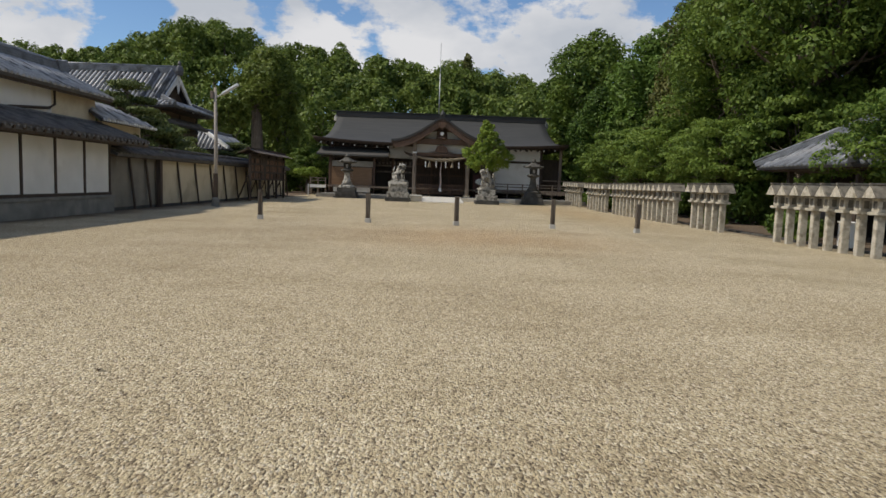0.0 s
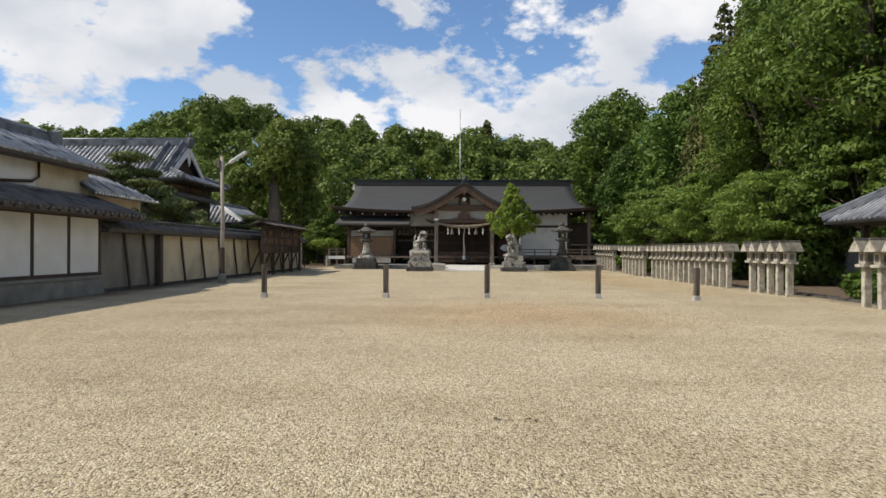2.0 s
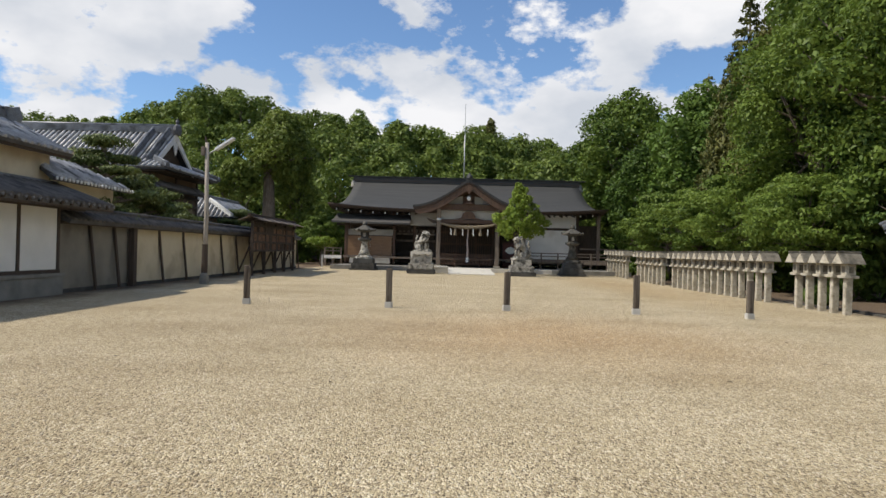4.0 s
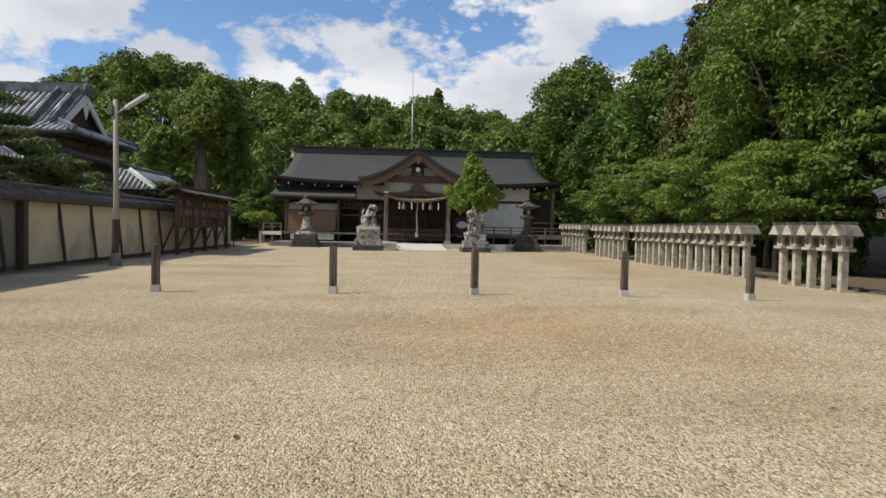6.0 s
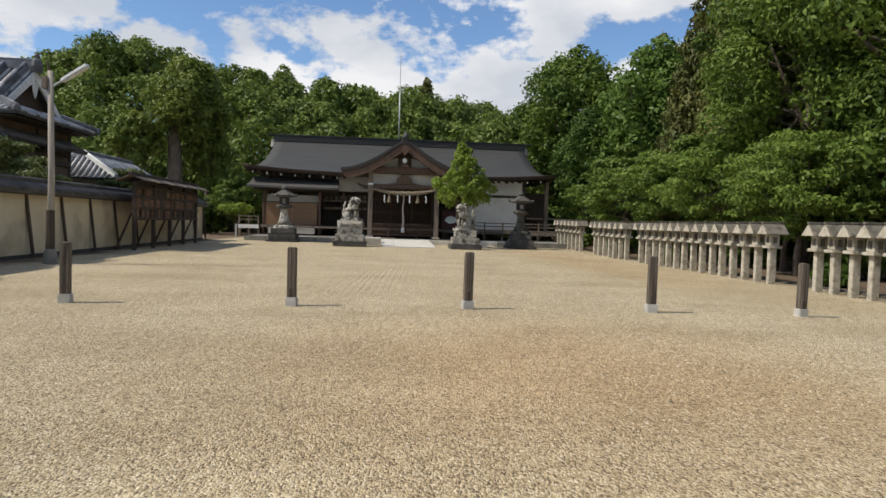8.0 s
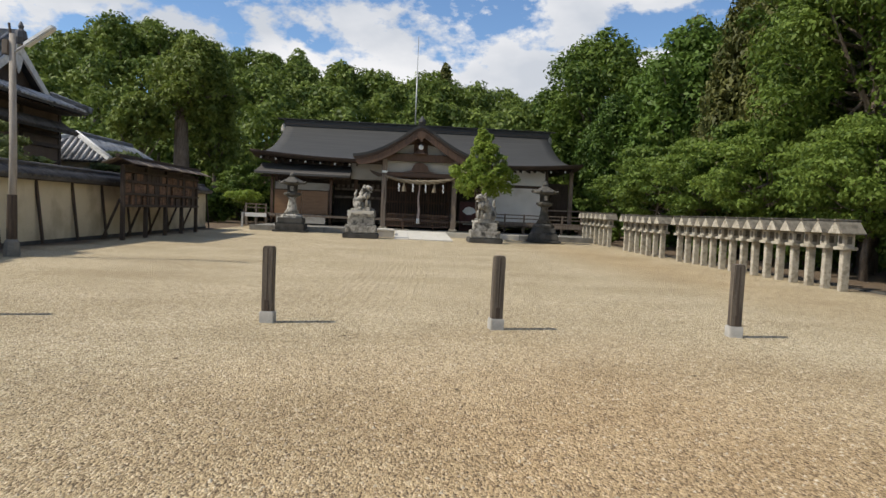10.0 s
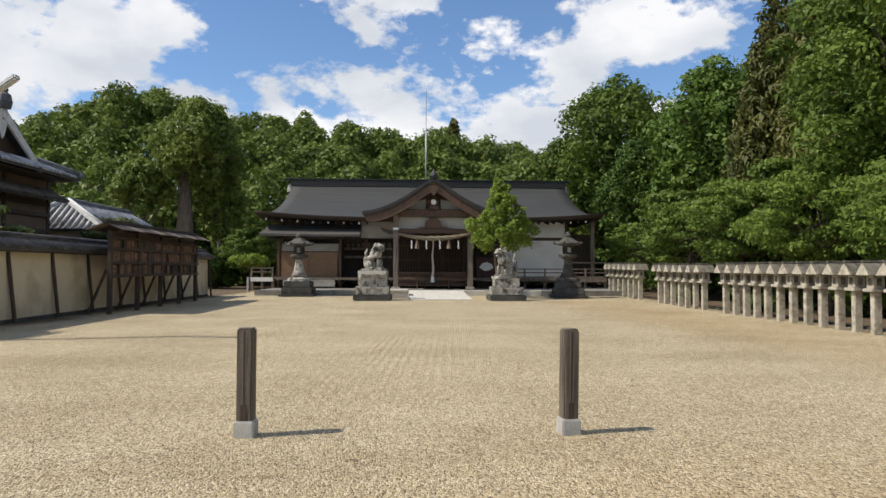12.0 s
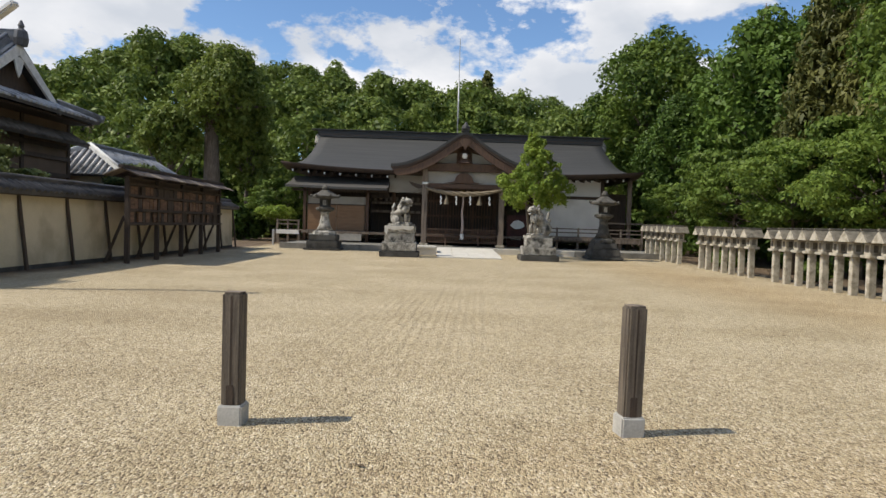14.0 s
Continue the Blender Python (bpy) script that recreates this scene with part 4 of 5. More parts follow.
def stone_lantern(x, y, label, base_dark):
    t = empty("stone_lantern", pose(x, y, 0), label, "stone lantern", "pair of tall stone lanterns")
    bmat = STONE_DARK
    if base_dark:
        for w, z0, z1, k in ((1.8, 0, 0.16, 0.97), (1.56, 0.16, 0.55, 0.88), (1.3, 0.55, 0.88, 0.85)):
            b = box(-w / 2, w / 2, -w / 2, w / 2, z0, z1, taper=k)
            bmesh.ops.bevel(b, geom=b.edges[:], offset=0.05, segments=2, affect='EDGES')
            part("base_tier", b, bmat, t)
    else:
        for w, z0, z1 in ((1.9, 0, 0.12), (1.62, 0.12, 0.5), (1.4, 0.5, 0.82)):
            part("base_tier", box(-w / 2, w / 2, -w / 2, w / 2, z0, z1, 0.03), bmat, t)
    b0 = 0.88 if base_dark else 0.82
    part("foot", turned([(0.66, b0), (0.64, b0 + 0.12), (0.5, b0 + 0.2), (0.42, b0 + 0.24)], 6), STONE_MID if base_dark else STONE_OLD, t)
    part("shaft", turned([(0.46, b0 + 0.24), (0.3, b0 + 0.5), (0.23, b0 + 0.9), (0.21, b0 + 1.12), (0.27, b0 + 1.2)], 12, flat=False), STONE_MID if base_dark else STONE_OLD, t)
    part("platform", turned([(0.28, b0 + 1.2), (0.5, b0 + 1.32), (0.5, b0 + 1.42), (0.34, b0 + 1.46)], 6), STONE_MID, t)
    fb = turned([(0.29, b0 + 1.46), (0.31, b0 + 1.9)], 6)
    part("light_chamber", fb, STONE_DARK, t)
    for k in range(6):
        a = math.pi / 6 + math.pi / 3 * k
        w = part("chamber_window", box(-0.09, 0.09, -0.015, 0.015, b0 + 1.55, b0 + 1.82), VOID if k % 2 else STONE_OLD, t)
        w.matrix_basis = pose(0.264 * math.cos(a), 0.264 * math.sin(a), 0, 0, 0, math.degrees(a) + 90)
    part("cap", turned([(0.34, b0 + 1.9), (0.74, b0 + 1.96), (0.76, b0 + 2.04), (0.55, b0 + 2.14), (0.34, b0 + 2.26), (0.2, b0 + 2.36)], 6), STONE_MID, t)
    for k in range(6):
        a = math.pi / 3 * k
        b = bmesh.new()
        blob(b, (0.73 * math.cos(a), 0.73 * math.sin(a), b0 + 2.06), (0.08, 0.08, 0.08))
        part("cap_scroll", b, STONE_MID, t)
    part("finial", turned([(0.16, b0 + 2.36), (0.19, b0 + 2.44), (0.17, b0 + 2.52), (0.06, b0 + 2.66)], 10, flat=False), STONE_MID, t)


stone_lantern(-6.45, 53.6, "tall weathered stone lantern on a square stepped base", False)
stone_lantern(8.15, 52.4, "tall grey stone lantern on a dark tapered stone base", True)


# ---- the row of small stone lanterns ----
def build_lantern():
    t = empty("votive_lantern", pose(0, 0, 0), "slim granite votive lantern with a gabled cap in a close row", "stone lantern", "row of votive lanterns")
    part("pillar", box(-0.105, 0.105, -0.082, 0.082, -0.1, 1.10, 0.012), STONE, t)
    part("ledge", box(-0.22, 0.22, -0.20, 0.20, 1.10, 1.19, 0.015), STONE, t)
    lb = part("light_box", box(-0.15, 0.15, -0.14, 0.14, 1.19, 1.53, 0.01), STONE, t)
    # flat plates whose dark colour stands for the shade inside the window openings
    part("window", box(-0.158, -0.1505, -0.065, 0.065, 1.26, 1.46), STONE_CAP, lb)
    part("window", box(-0.065, 0.065, -0.148, -0.1405, 1.26, 1.46), STONE_CAP, lb)
    out = [(-0.305, 1.52), (0.305, 1.52), (0.30, 1.56), (0.115, 1.77), (0.0, 1.88), (-0.115, 1.77), (-0.30, 1.56)]
    b = prism(out, 0.68, "x")
    bmesh.ops.translate(b, verts=b.verts[:], vec=(-0.34, 0, 0))
    bmesh.ops.bevel(b, geom=b.edges[:], offset=0.01, segments=1, affect='EDGES')
    part("cap", b, STONE_CAP, t, "dark lichened cap")
    part("cap_ridge", box(-0.36, 0.36, -0.045, 0.045, 1.855, 1.915, 0.012), STONE_CAP, t)
    part("cap_gable", prism([(-0.245, 1.535), (0.245, 1.535), (0.10, 1.735), (0.0, 1.83), (-0.10, 1.735)], -0.015, "x"), STONE, t).location.x = -0.341
    return t


ROWS = [(17.15, 0.69, 8), (26.2, 0.69, 5), (31.2, 0.735, 15), (43.4, 0.80, 7), (50.9, 0.86, 7)]
first = None
rnd = random.Random(5)
for y0, step, count in ROWS:
    for i in range(count):
        y = y0 + step * i
        m = pose(11.6 + rnd.uniform(-0.015, 0.015), y, ground_z(11.6, y), rnd.uniform(-0.5, 0.5), rnd.uniform(-0.5, 0.5), rnd.uniform(-1.5, 1.5))
        if first is None:
            first = build_lantern()
            first.matrix_basis = m
        else:
            copy_thing(first, m)
# low stone kerb behind them
kerb = empty("kerb", pose(12.4, 36, 0), "low rough stone kerb behind the lantern row", "kerb", kind="structure")
for i in range(34):
    y = 17 + i * 1.2
    wpart("kerb_stone", box(12.35, 12.6, y + 0.02, y + 1.17, -0.3, rnd.uniform(-0.10, -0.04), 0.03), STONE_MID, kerb)


# ---- wooden posts across the court ----
def build_post(x, y, h, turn, lean):
    p = empty("wooden_post", pose(x, y, ground_z(x, y), lean, lean * 0.5, turn), "weathered square timber post in a concrete footing", "post", "row of court posts")
    b = box(-0.073, 0.073, -0.073, 0.073, 0.13, h, 0.0)
    bmesh.ops.bevel(b, geom=b.edges[:], offset=0.014, segments=2, affect='EDGES')
    part("timber", b, POST_WOOD, p)
    part("footing", box(-0.092, 0.092, -0.092, 0.092, -0.1, 0.15, 0.012), CONCRETE, p, "pale concrete footing")
    part("split", box(-0.008, 0.006, -0.0755, -0.0715, 0.2, h - 0.02), DARK_WOOD, p, "long dark drying crack")
    part("mortise", box(-0.03, 0.024, -0.0765, -0.0735, 0.15, 0.30, 0.004), DARK_WOOD, p)
    part("top_face", box(-0.06, 0.06, -0.06, 0.06, h, h + 0.006), OLD_WOOD, p)


for x, y, h, turn, lean in ((-5.46, 23.05, 0.98, 6, 0.6), (-1.85, 23.15, 0.99, -3, -0.3), (1.15, 23.15, 0.98, 8, 0.8), (4.44, 23.15, 0.99, -4, 0.3), (7.43, 23.4, 0.98, 3, 0.8)):
    build_post(x, y, h, turn, lean)

# ---- lamp pole ----
pole = empty("lamp_pole", pose(-9.6, 31.25, 0), "tall weathered pole with a slanted strip lamp at its top", "lamp pole")
part("shaft", tube([(0, 0, -0.1), (0.02, 0, 2.5), (-0.02, 0, 5.35)], [0.10, 0.085, 0.07], 10), POLE_MAT, pole)
part("footing", turned([(0.2, -0.1), (0.17, 0.35), (0.12, 0.42)], 8), FOUND, pole)
part("sleeve", turned([(0.12, 0.4), (0.11, 1.5)], 10), DARK_WOOD, pole)
part("arm", tube([(0, 0, 4.9), (0.3, -0.1, 5.05), (0.45, -0.15, 5.15)], 0.03, 6), STEEL, pole)
lamp = part("lamp_head", box(-0.45, 0.45, -0.09, 0.09, -0.06, 0.06, 0.03), TILE_LIGHT, pole, "pale strip lamp head")
lamp.matrix_basis = pose(0.72, -0.2, 5.28, 0, -28, -15)
part("junction_box", box(-0.22, -0.06, -0.1, 0.08, 4.85, 5.2, 0.02), OLD_WOOD, pole)
part("top_spike", tube([(-0.05, 0, 5.3), (-0.1, 0, 5.6)], 0.03, 6), DARK_WOOD, pole)


# ---- west side: storehouse range ----
def eave_dots(parent, origin, along, length, spacing=0.27, r=0.07, material=None):
    """Round pale tile ends along an eave."""
    m = frame_of(origin, along, (0, 0, 1))
    me = mesh_of("tile_end", turned([(r, 0), (r, 0.03), (r * 0.6, 0.045)], 8), material or TILE_LIGHT)
    n = int(length / spacing)
    for i in range(n):
        share("tile_end", me, parent, m @ pose((i + 0.5) * length / n, 0, 0))


def build_storehouse():
    s = empty("storehouse", pose(-12, 18, 0), "long white-plastered storehouse with grey tiled roofs and a stone footing", "storehouse")
    m0 = s.matrix_basis.inverted()

    def w(name, bm, material, label=""):
        return wpart(name, bm, material, s, label)
    wx, ya, yb = -11.1, 4.0, 24.42
    w("footing", box(wx - 2.5, wx + 0.10, ya, yb + 0.06, -0.1, 0.50, 0.01), FOUND)
    w("footing_cap", box(wx - 2.5, wx + 0.14, ya, yb + 0.1, 0.503, 0.60, 0.01), FOUND)
    w("wall", box(wx - 0.2, wx, ya, yb, 0.60, 2.45), PLASTER, "white plaster wall")
    w("end_wall", box(wx - 2.6, wx - 0.203, yb - 0.2, yb, 0.60, 2.9), WALL_CREAM)
    y = 24.34
    while y > ya:
        w("wall_post", box(wx - 0.05, wx + 0.03, y - 0.055, y + 0.055, 0.60, 2.42), DARK_WOOD)
        y -= 1.69
    w("sill_beam", box(wx - 0.05, wx + 0.035, ya, yb, 0.603, 0.70), DARK_WOOD)
    w("top_beam", box(wx - 0.05, wx + 0.04, ya, yb + 1.2, 2.36, 2.48), DARK_WOOD)
    # rafters under the lower eave
    raf = mesh_of("rafter", box(0, 0.85, -0.04, 0.04, -0.05, 0.05), DARK_WOOD)
    for k in range(48):
        share("rafter", raf, s, m0 @ pose(wx - 0.05, 4.3 + 0.45 * k, 2.60, 0, 9))
    slope = Vector((-1.75, 0, 0.62))
    holder = s
    # lower pent roof, rolls darkened in colour for the upper storey's shadow
    tile_slope(holder, m0 @ Vector((wx + 0.75, ya, 2.50)), (0, 1, 0), slope, 21.9, slope.length, roll=ROLL_DARK)
    eave_dots(holder, m0 @ Vector((wx + 0.77, ya, 2.51)), (0, 1, 0), 21.9, 0.27, 0.045, TILE)
    w("pent_flashing", box(-12.2, -11.95, ya, 25.7, 3.08, 3.22, 0.02), TILE)
    w("eave_board", box(wx + 0.66, wx + 0.72, ya, 25.9, 2.36, 2.43), DARK_WOOD)
    # upper storey
    ux = -12.25
    w("upper_wall", box(ux - 0.2, ux, ya, 22.9, 2.9, 4.3), PLASTER, "white upper wall")
    w("upper_wall", box(ux - 0.2, ux - 0.03, 22.9, 25.8, 2.6, 4.2), CREAM, "cream plaster upper wall")
    w("upper_end_wall", box(ux - 4, ux - 0.2, 25.6, 25.8, 0, 4.2), CREAM)
    up = Vector((-1.9, 0, 0.95))
    tile_slope(holder, m0 @ Vector((ux + 0.5, ya, 4.08)), (0, 1, 0), up, 22.1, up.length)
    w("upper_fascia", box(ux + 0.34, ux + 0.42, ya, 26.1, 3.93, 4.02), DARK_WOOD)
    ridge_stack(holder, m0 @ Vector((ux + 0.5 - 1.9, ya, 4.95)), m0 @ Vector((ux + 0.5 - 1.9, 25.9, 4.95)), 0.4, 0.34)
    w("ridge_end_tile", prism([(25.6, 5.0), (26.2, 4.95), (26.32, 5.2), (26.15, 5.5), (25.9, 5.42), (25.6, 5.4)], 0.4, "x"), TILE).location.x += ux - 1.6
    w("drain_pipe", tube([(ux + 0.08, 22.95, 4.0), (ux + 0.08, 22.95, 3.55), (ux + 0.1, 22.6, 3.4), (ux + 0.1, 20.5, 3.22)], 0.045, 8), DARK_WOOD)
    # farther low wing with lime-edged eave
    lo = Vector((-1.35, 0, 0.75))
    tile_slope(holder, m0 @ Vector((-11.6, 24.9, 3.28)), (0, 1, 0), lo, 4.7, lo.length, trim0=0.9, trim1=1.6)
    eave_dots(holder, m0 @ Vector((-11.57, 24.9, 3.27)), (0, 1, 0), 4.7, 0.2, 0.055)
    w("wing_wall", box(-13.5, -12.1, 26.0, 29.2, 0, 3.3), WALL_CREAM)


build_storehouse()


def build_court_wall():
    c = empty("plaster_wall", pose(-11.3, 39, 0), "weathered cream plaster court wall with dark posts and tile coping", "wall", kind="structure")
    m0 = c.matrix_basis.inverted()
    x = -11.25
    wpart("wall_body", box(x - 0.3, x, 28.7, 53.2, 0.12, 1.98), WALL_CREAM, c)
    wpart("gate_panel", box(x - 0.3, x - 0.03, 24.6, 28.7, 0.12, 1.98), SHADE_PLASTER, c, "dull grey-brown plaster panel")
    wpart("wall_foot", box(x - 0.34, x + 0.03, 24.6, 53.2, -0.1, 0.12, 0.01), STONE_DARK, c)
    ys = [26.2, 27.65] + [28.75 + 2.22 * k for k in range(12)]
    for i, y in enumerate(ys):
        b = box(x - 0.02, x + 0.045, y - 0.05, y + 0.05, 0.02, 1.96)
        for v in b.verts:
            if v.co.z < 0.5:
                v.co.x += 0.16
                v.co.y += 0.12
        wpart("brace_post", b, DARK_WOOD, c)
    wpart("gate_post", box(x + 0.02, x + 0.22, 28.6, 28.85, 0, 2.0, 0.01), DARK_WOOD, c)
    wpart("eave_beam", box(x - 0.42, x + 0.12, 24.6, 53.2, 1.96, 2.05), DARK_WOOD, c)
    for s in (1, -1):
        a = Vector((-0.46 * s, 0, 0.24))
        tile_slope(c, m0 @ Vector((x - 0.15 + 0.5 * s, 24.6 if s > 0 else 53.2, 2.06)), (0, s, 0), a, 28.6, a.length, 0.26, roll=ROLL_DARK)
    ridge_stack(c, m0 @ Vector((x - 0.15, 24.6, 2.28)), m0 @ Vector((x - 0.15, 53.2, 2.28)), 0.26, 0.14, ROLL_DARK)


build_court_wall()


def build_notice_board():
    b = empty("votive_plaque_rack", pose(-10.2, 43.5, 0), "long roofed timber rack of dark weathered name boards", "notice board")
    x = -10.2
    for y in (39.2, 41.4, 43.6, 45.7, 47.85):
        wpart("rack_post", box(x - 0.07, x + 0.07, y - 0.07, y + 0.07, -0.05, 2.75, 0.01), DARK_WOOD, b)
        wpart("rear_brace", tube([(x - 0.1, y, 1.5), (x - 0.75, y + 0.1, 0.0)], 0.05, 6), DARK_WOOD, b)
    for z in (1.22, 1.66, 2.12, 2.5):
        wpart("rack_rail", box(x + 0.02, x + 0.10, 39.1, 48.0, z, z + 0.08), DARK_WOOD, b)
    wpart("back_panel", box(x - 0.08, x - 0.03, 39.2, 47.85, 1.2, 2.75), DARK_WOOD, b)
    rnd = random.Random(11)
    for row, (z0, z1) in enumerate(((1.31, 1.65), (1.75, 2.11), (2.21, 2.49))):
        y = 39.3
        while y < 47.6:
            wd = rnd.uniform(0.24, 0.34)
            if rnd.random() > (0.05 if row else 0.2):
                wpart("name_board", box(x + 0.0, x + 0.03 + rnd.uniform(0, 0.02), y, y + wd - 0.03, z0, z1 - rnd.uniform(0, 0.04)), BOARD_WOOD if rnd.random() < 0.7 else DARK_WOOD, b)
            y += wd
    m0 = b.matrix_basis.inverted()
    for s in (1, -1):
        for k in range(15):
            y = 38.8 + 0.63 * k
            p = wpart("roof_board", box(0, 0.62, 0, 0.61, 0, 0.03, 0.0), DARK_WOOD if (k + (s > 0)) % 3 else OLD_WOOD, b)
            p.matrix_basis = m0 @ pose(x - 0.02, y, 2.98 + 0.005 * (k % 2), 0, 22 if s > 0 else 158) @ (Matrix.Identity(4) if s > 0 else pose(0, 0, -0.03))
    wpart("rack_ridge", box(x - 0.1, x + 0.06, 38.75, 48.3, 3.0, 3.1, 0.01), DARK_WOOD, b)


build_notice_board()


def build_priest_hall():
    """Tall tiled hall west of the court: hip-and-gable roof, brown walls, belts of tile."""
    h = empty("tiled_hall", pose(-19, 41.6, 0), "tall brown-walled hall with a grey tiled hip-and-gable roof", "hall")
    m0 = h.matrix_basis.inverted()
    gx, ry, rz = -15.2, 41.6, 7.4
    xw = -27.0

    def w(name, bm, material, label=""):
        return wpart(name, bm, material, h, label)
    w("wall", box(xw, -15.2, 38.9, 44.8, 0, 5.1), mat("brown_plaster", (0.11, 0.075, 0.05), (0.18, 0.125, 0.085), 1.2, 0.9, 0.2), "brown plastered wall")
    for y in (38.9, 41.8, 44.75):
        w("corner_post", box(-15.3, -15.15, y - 0.09, y + 0.09, 0, 5.05), DARK_WOOD)
    # upper slopes
    for s in (-1, 1):
        a = Vector((0, -s * 2.45, 1.82))
        if s < 0:
            tile_slope(h, m0 @ Vector((xw, ry - 2.45, rz - 1.82)), (1, 0, 0), (0, 2.45, 1.82), gx - xw, a.length)
        else:
            tile_slope(h, m0 @ Vector((gx, ry + 2.45, rz - 1.82)), (-1, 0, 0), (0, -2.45, 1.82), gx - xw, a.length)
        # descending ridge near the verge
        for off in (0.25, 1.1):
            p0, p1 = Vector((gx - off, ry + s * 2.5, rz - 1.78)), Vector((gx - off, ry + s * 0.15, rz + 0.02))
            ridge_stack(h, m0 @ p0, m0 @ p1, 0.26, 0.2, TILE)
        # bargeboard
        w("bargeboard", prism([(ry, rz + 0.0), (ry + s * 2.55, rz - 1.88), (ry + s * 2.55, rz - 2.16), (ry, rz - 0.42)], 0.09, "x"), TILE_LIGHT, "pale bargeboard").location.x += gx - 0.02
        # skirt eaves
        lo = Vector((0, -s * 1.2, 0.5))
        if s < 0:
            tile_slope(h, m0 @ Vector((xw, ry - 3.5, 5.18)), (1, 0, 0), (0, 1.2, 0.5), -14.1 - xw, lo.length, trim1=1.1)
        else:
            tile_slope(h, m0 @ Vector((-14.1, ry + 3.5, 5.18)), (-1, 0, 0), (0, -1.2, 0.5), -14.1 - xw, lo.length, trim0=1.1)
        ridge_stack(h, m0 @ Vector((-14.05, ry + s * 3.55, 5.22)), m0 @ Vector((-15.2, ry + s * 2.4, 5.66)), 0.24, 0.16, TILE)
        w("corner_tile", turned([(0.08, 5.2), (0.11, 5.32), (0.04, 5.48)], 8), TILE).matrix_basis = m0 @ pose(-14.05, ry + s * 3.5, 0)
    tile_slope(h, m0 @ Vector((-14.1, ry - 3.5, 5.18)), (0, 1, 0), (-1.2, 0, 0.5), 7.0, 1.3, trim0=1.1, trim1=1.1)
    w("gable_wall", prism([(ry - 2.2, rz - 1.9), (ry + 2.2, rz - 1.9), (ry, rz - 0.3)], 0.1, "x"), DARK_WOOD).location.x += gx - 0.45
    w("gable_pendant", prism([(ry - 0.3, rz - 0.5), (ry + 0.3, rz - 0.5), (ry + 0.12, rz - 1.0), (ry, rz - 1.2), (ry - 0.12, rz - 1.0)], 0.05, "x"), TILE_LIGHT).location.x += gx
    w("eave_soffit", box(xw, -14.3, ry - 3.3, ry + 3.3, 5.02, 5.08), DARK_WOOD)
    ridge_stack(h, m0 @ Vector((xw, ry, rz + 0.02)), m0 @ Vector((gx + 0.05, ry, rz + 0.02)), 0.34, 0.34)
    w("ridge_end_tile", turned([(0.2, rz - 0.1), (0.25, rz + 0.15), (0.2, rz + 0.4), (0.08, rz + 0.5), (0.11, rz + 0.6), (0.03, rz + 0.78)], 8), PAN).matrix_basis = m0 @ pose(gx + 0.1, ry, 0)
    # belts of tile lower down
    out, z = 0.62, 4.25
    tile_slope(h, m0 @ Vector((-15.2 + out, ry - 3.2, z)), (0, 1, 0), (-out, 0, 0.42), 6.8, math.hypot(out, 0.42), roll=ROLL_DARK, trim0=0.4, trim1=0.4)
    tile_slope(h, m0 @ Vector((xw, 38.9 - out, z)), (1, 0, 0), (0, out, 0.42), -15.2 - xw, math.hypot(out, 0.42), roll=ROLL_DARK)
    for zb in (4.0, 3.55, 2.9):
        w("belt_board", box(-15.2, -15.12, 38.9, 44.8, zb, zb + 0.16), DARK_WOOD)
        w("belt_board", box(xw, -15.2, 38.82, 38.9, zb, zb + 0.16), DARK_WOOD)


build_priest_hall()


def build_annex():
    a = empty("tiled_annex", pose(-14.8, 50, 0), "low annex with a long grey tiled roof and white hip ridge", "annex")
    m0 = a.matrix_basis.inverted()
    rx, rz = -14.9, 4.35
    wpart("wall", box(-16.6, -13.2, 46.3, 53.2, 0, 3.2), WALL_CREAM, a)
    d = 1.6
    tile_slope(a, m0 @ Vector((-12.7, 45.6, 3.15)), (0, 1, 0), (-2.2, 0, 1.25), 8.0, math.hypot(2.2, 1.25), trim0=d)
    tile_slope(a, m0 @ Vector((-17.1, 53.6, 3.15)), (0, -1, 0), (2.2, 0, 1.25), 8.0, math.hypot(2.2, 1.25), trim1=d)
    tile_slope(a, m0 @ Vector((-17.1, 45.6, 3.15)), (1, 0, 0), (0, d, 1.25), 4.4, math.hypot(d, 1.25), trim0=2.18, trim1=2.18)
    ridge_stack(a, m0 @ Vector((rx, 45.6 + d, rz)), m0 @ Vector((rx, 53.6, rz)), 0.36, 0.16)
    for x in (-12.7, -17.1):
        ridge_stack(a, m0 @ Vector((x, 45.6, 3.2)), m0 @ Vector((rx, 45.6 + d, rz + 0.06)), 0.22, 0.14, TILE_LIGHT)
    a.matrix_basis = pose(-15.5, 50, 0)


build_annex()


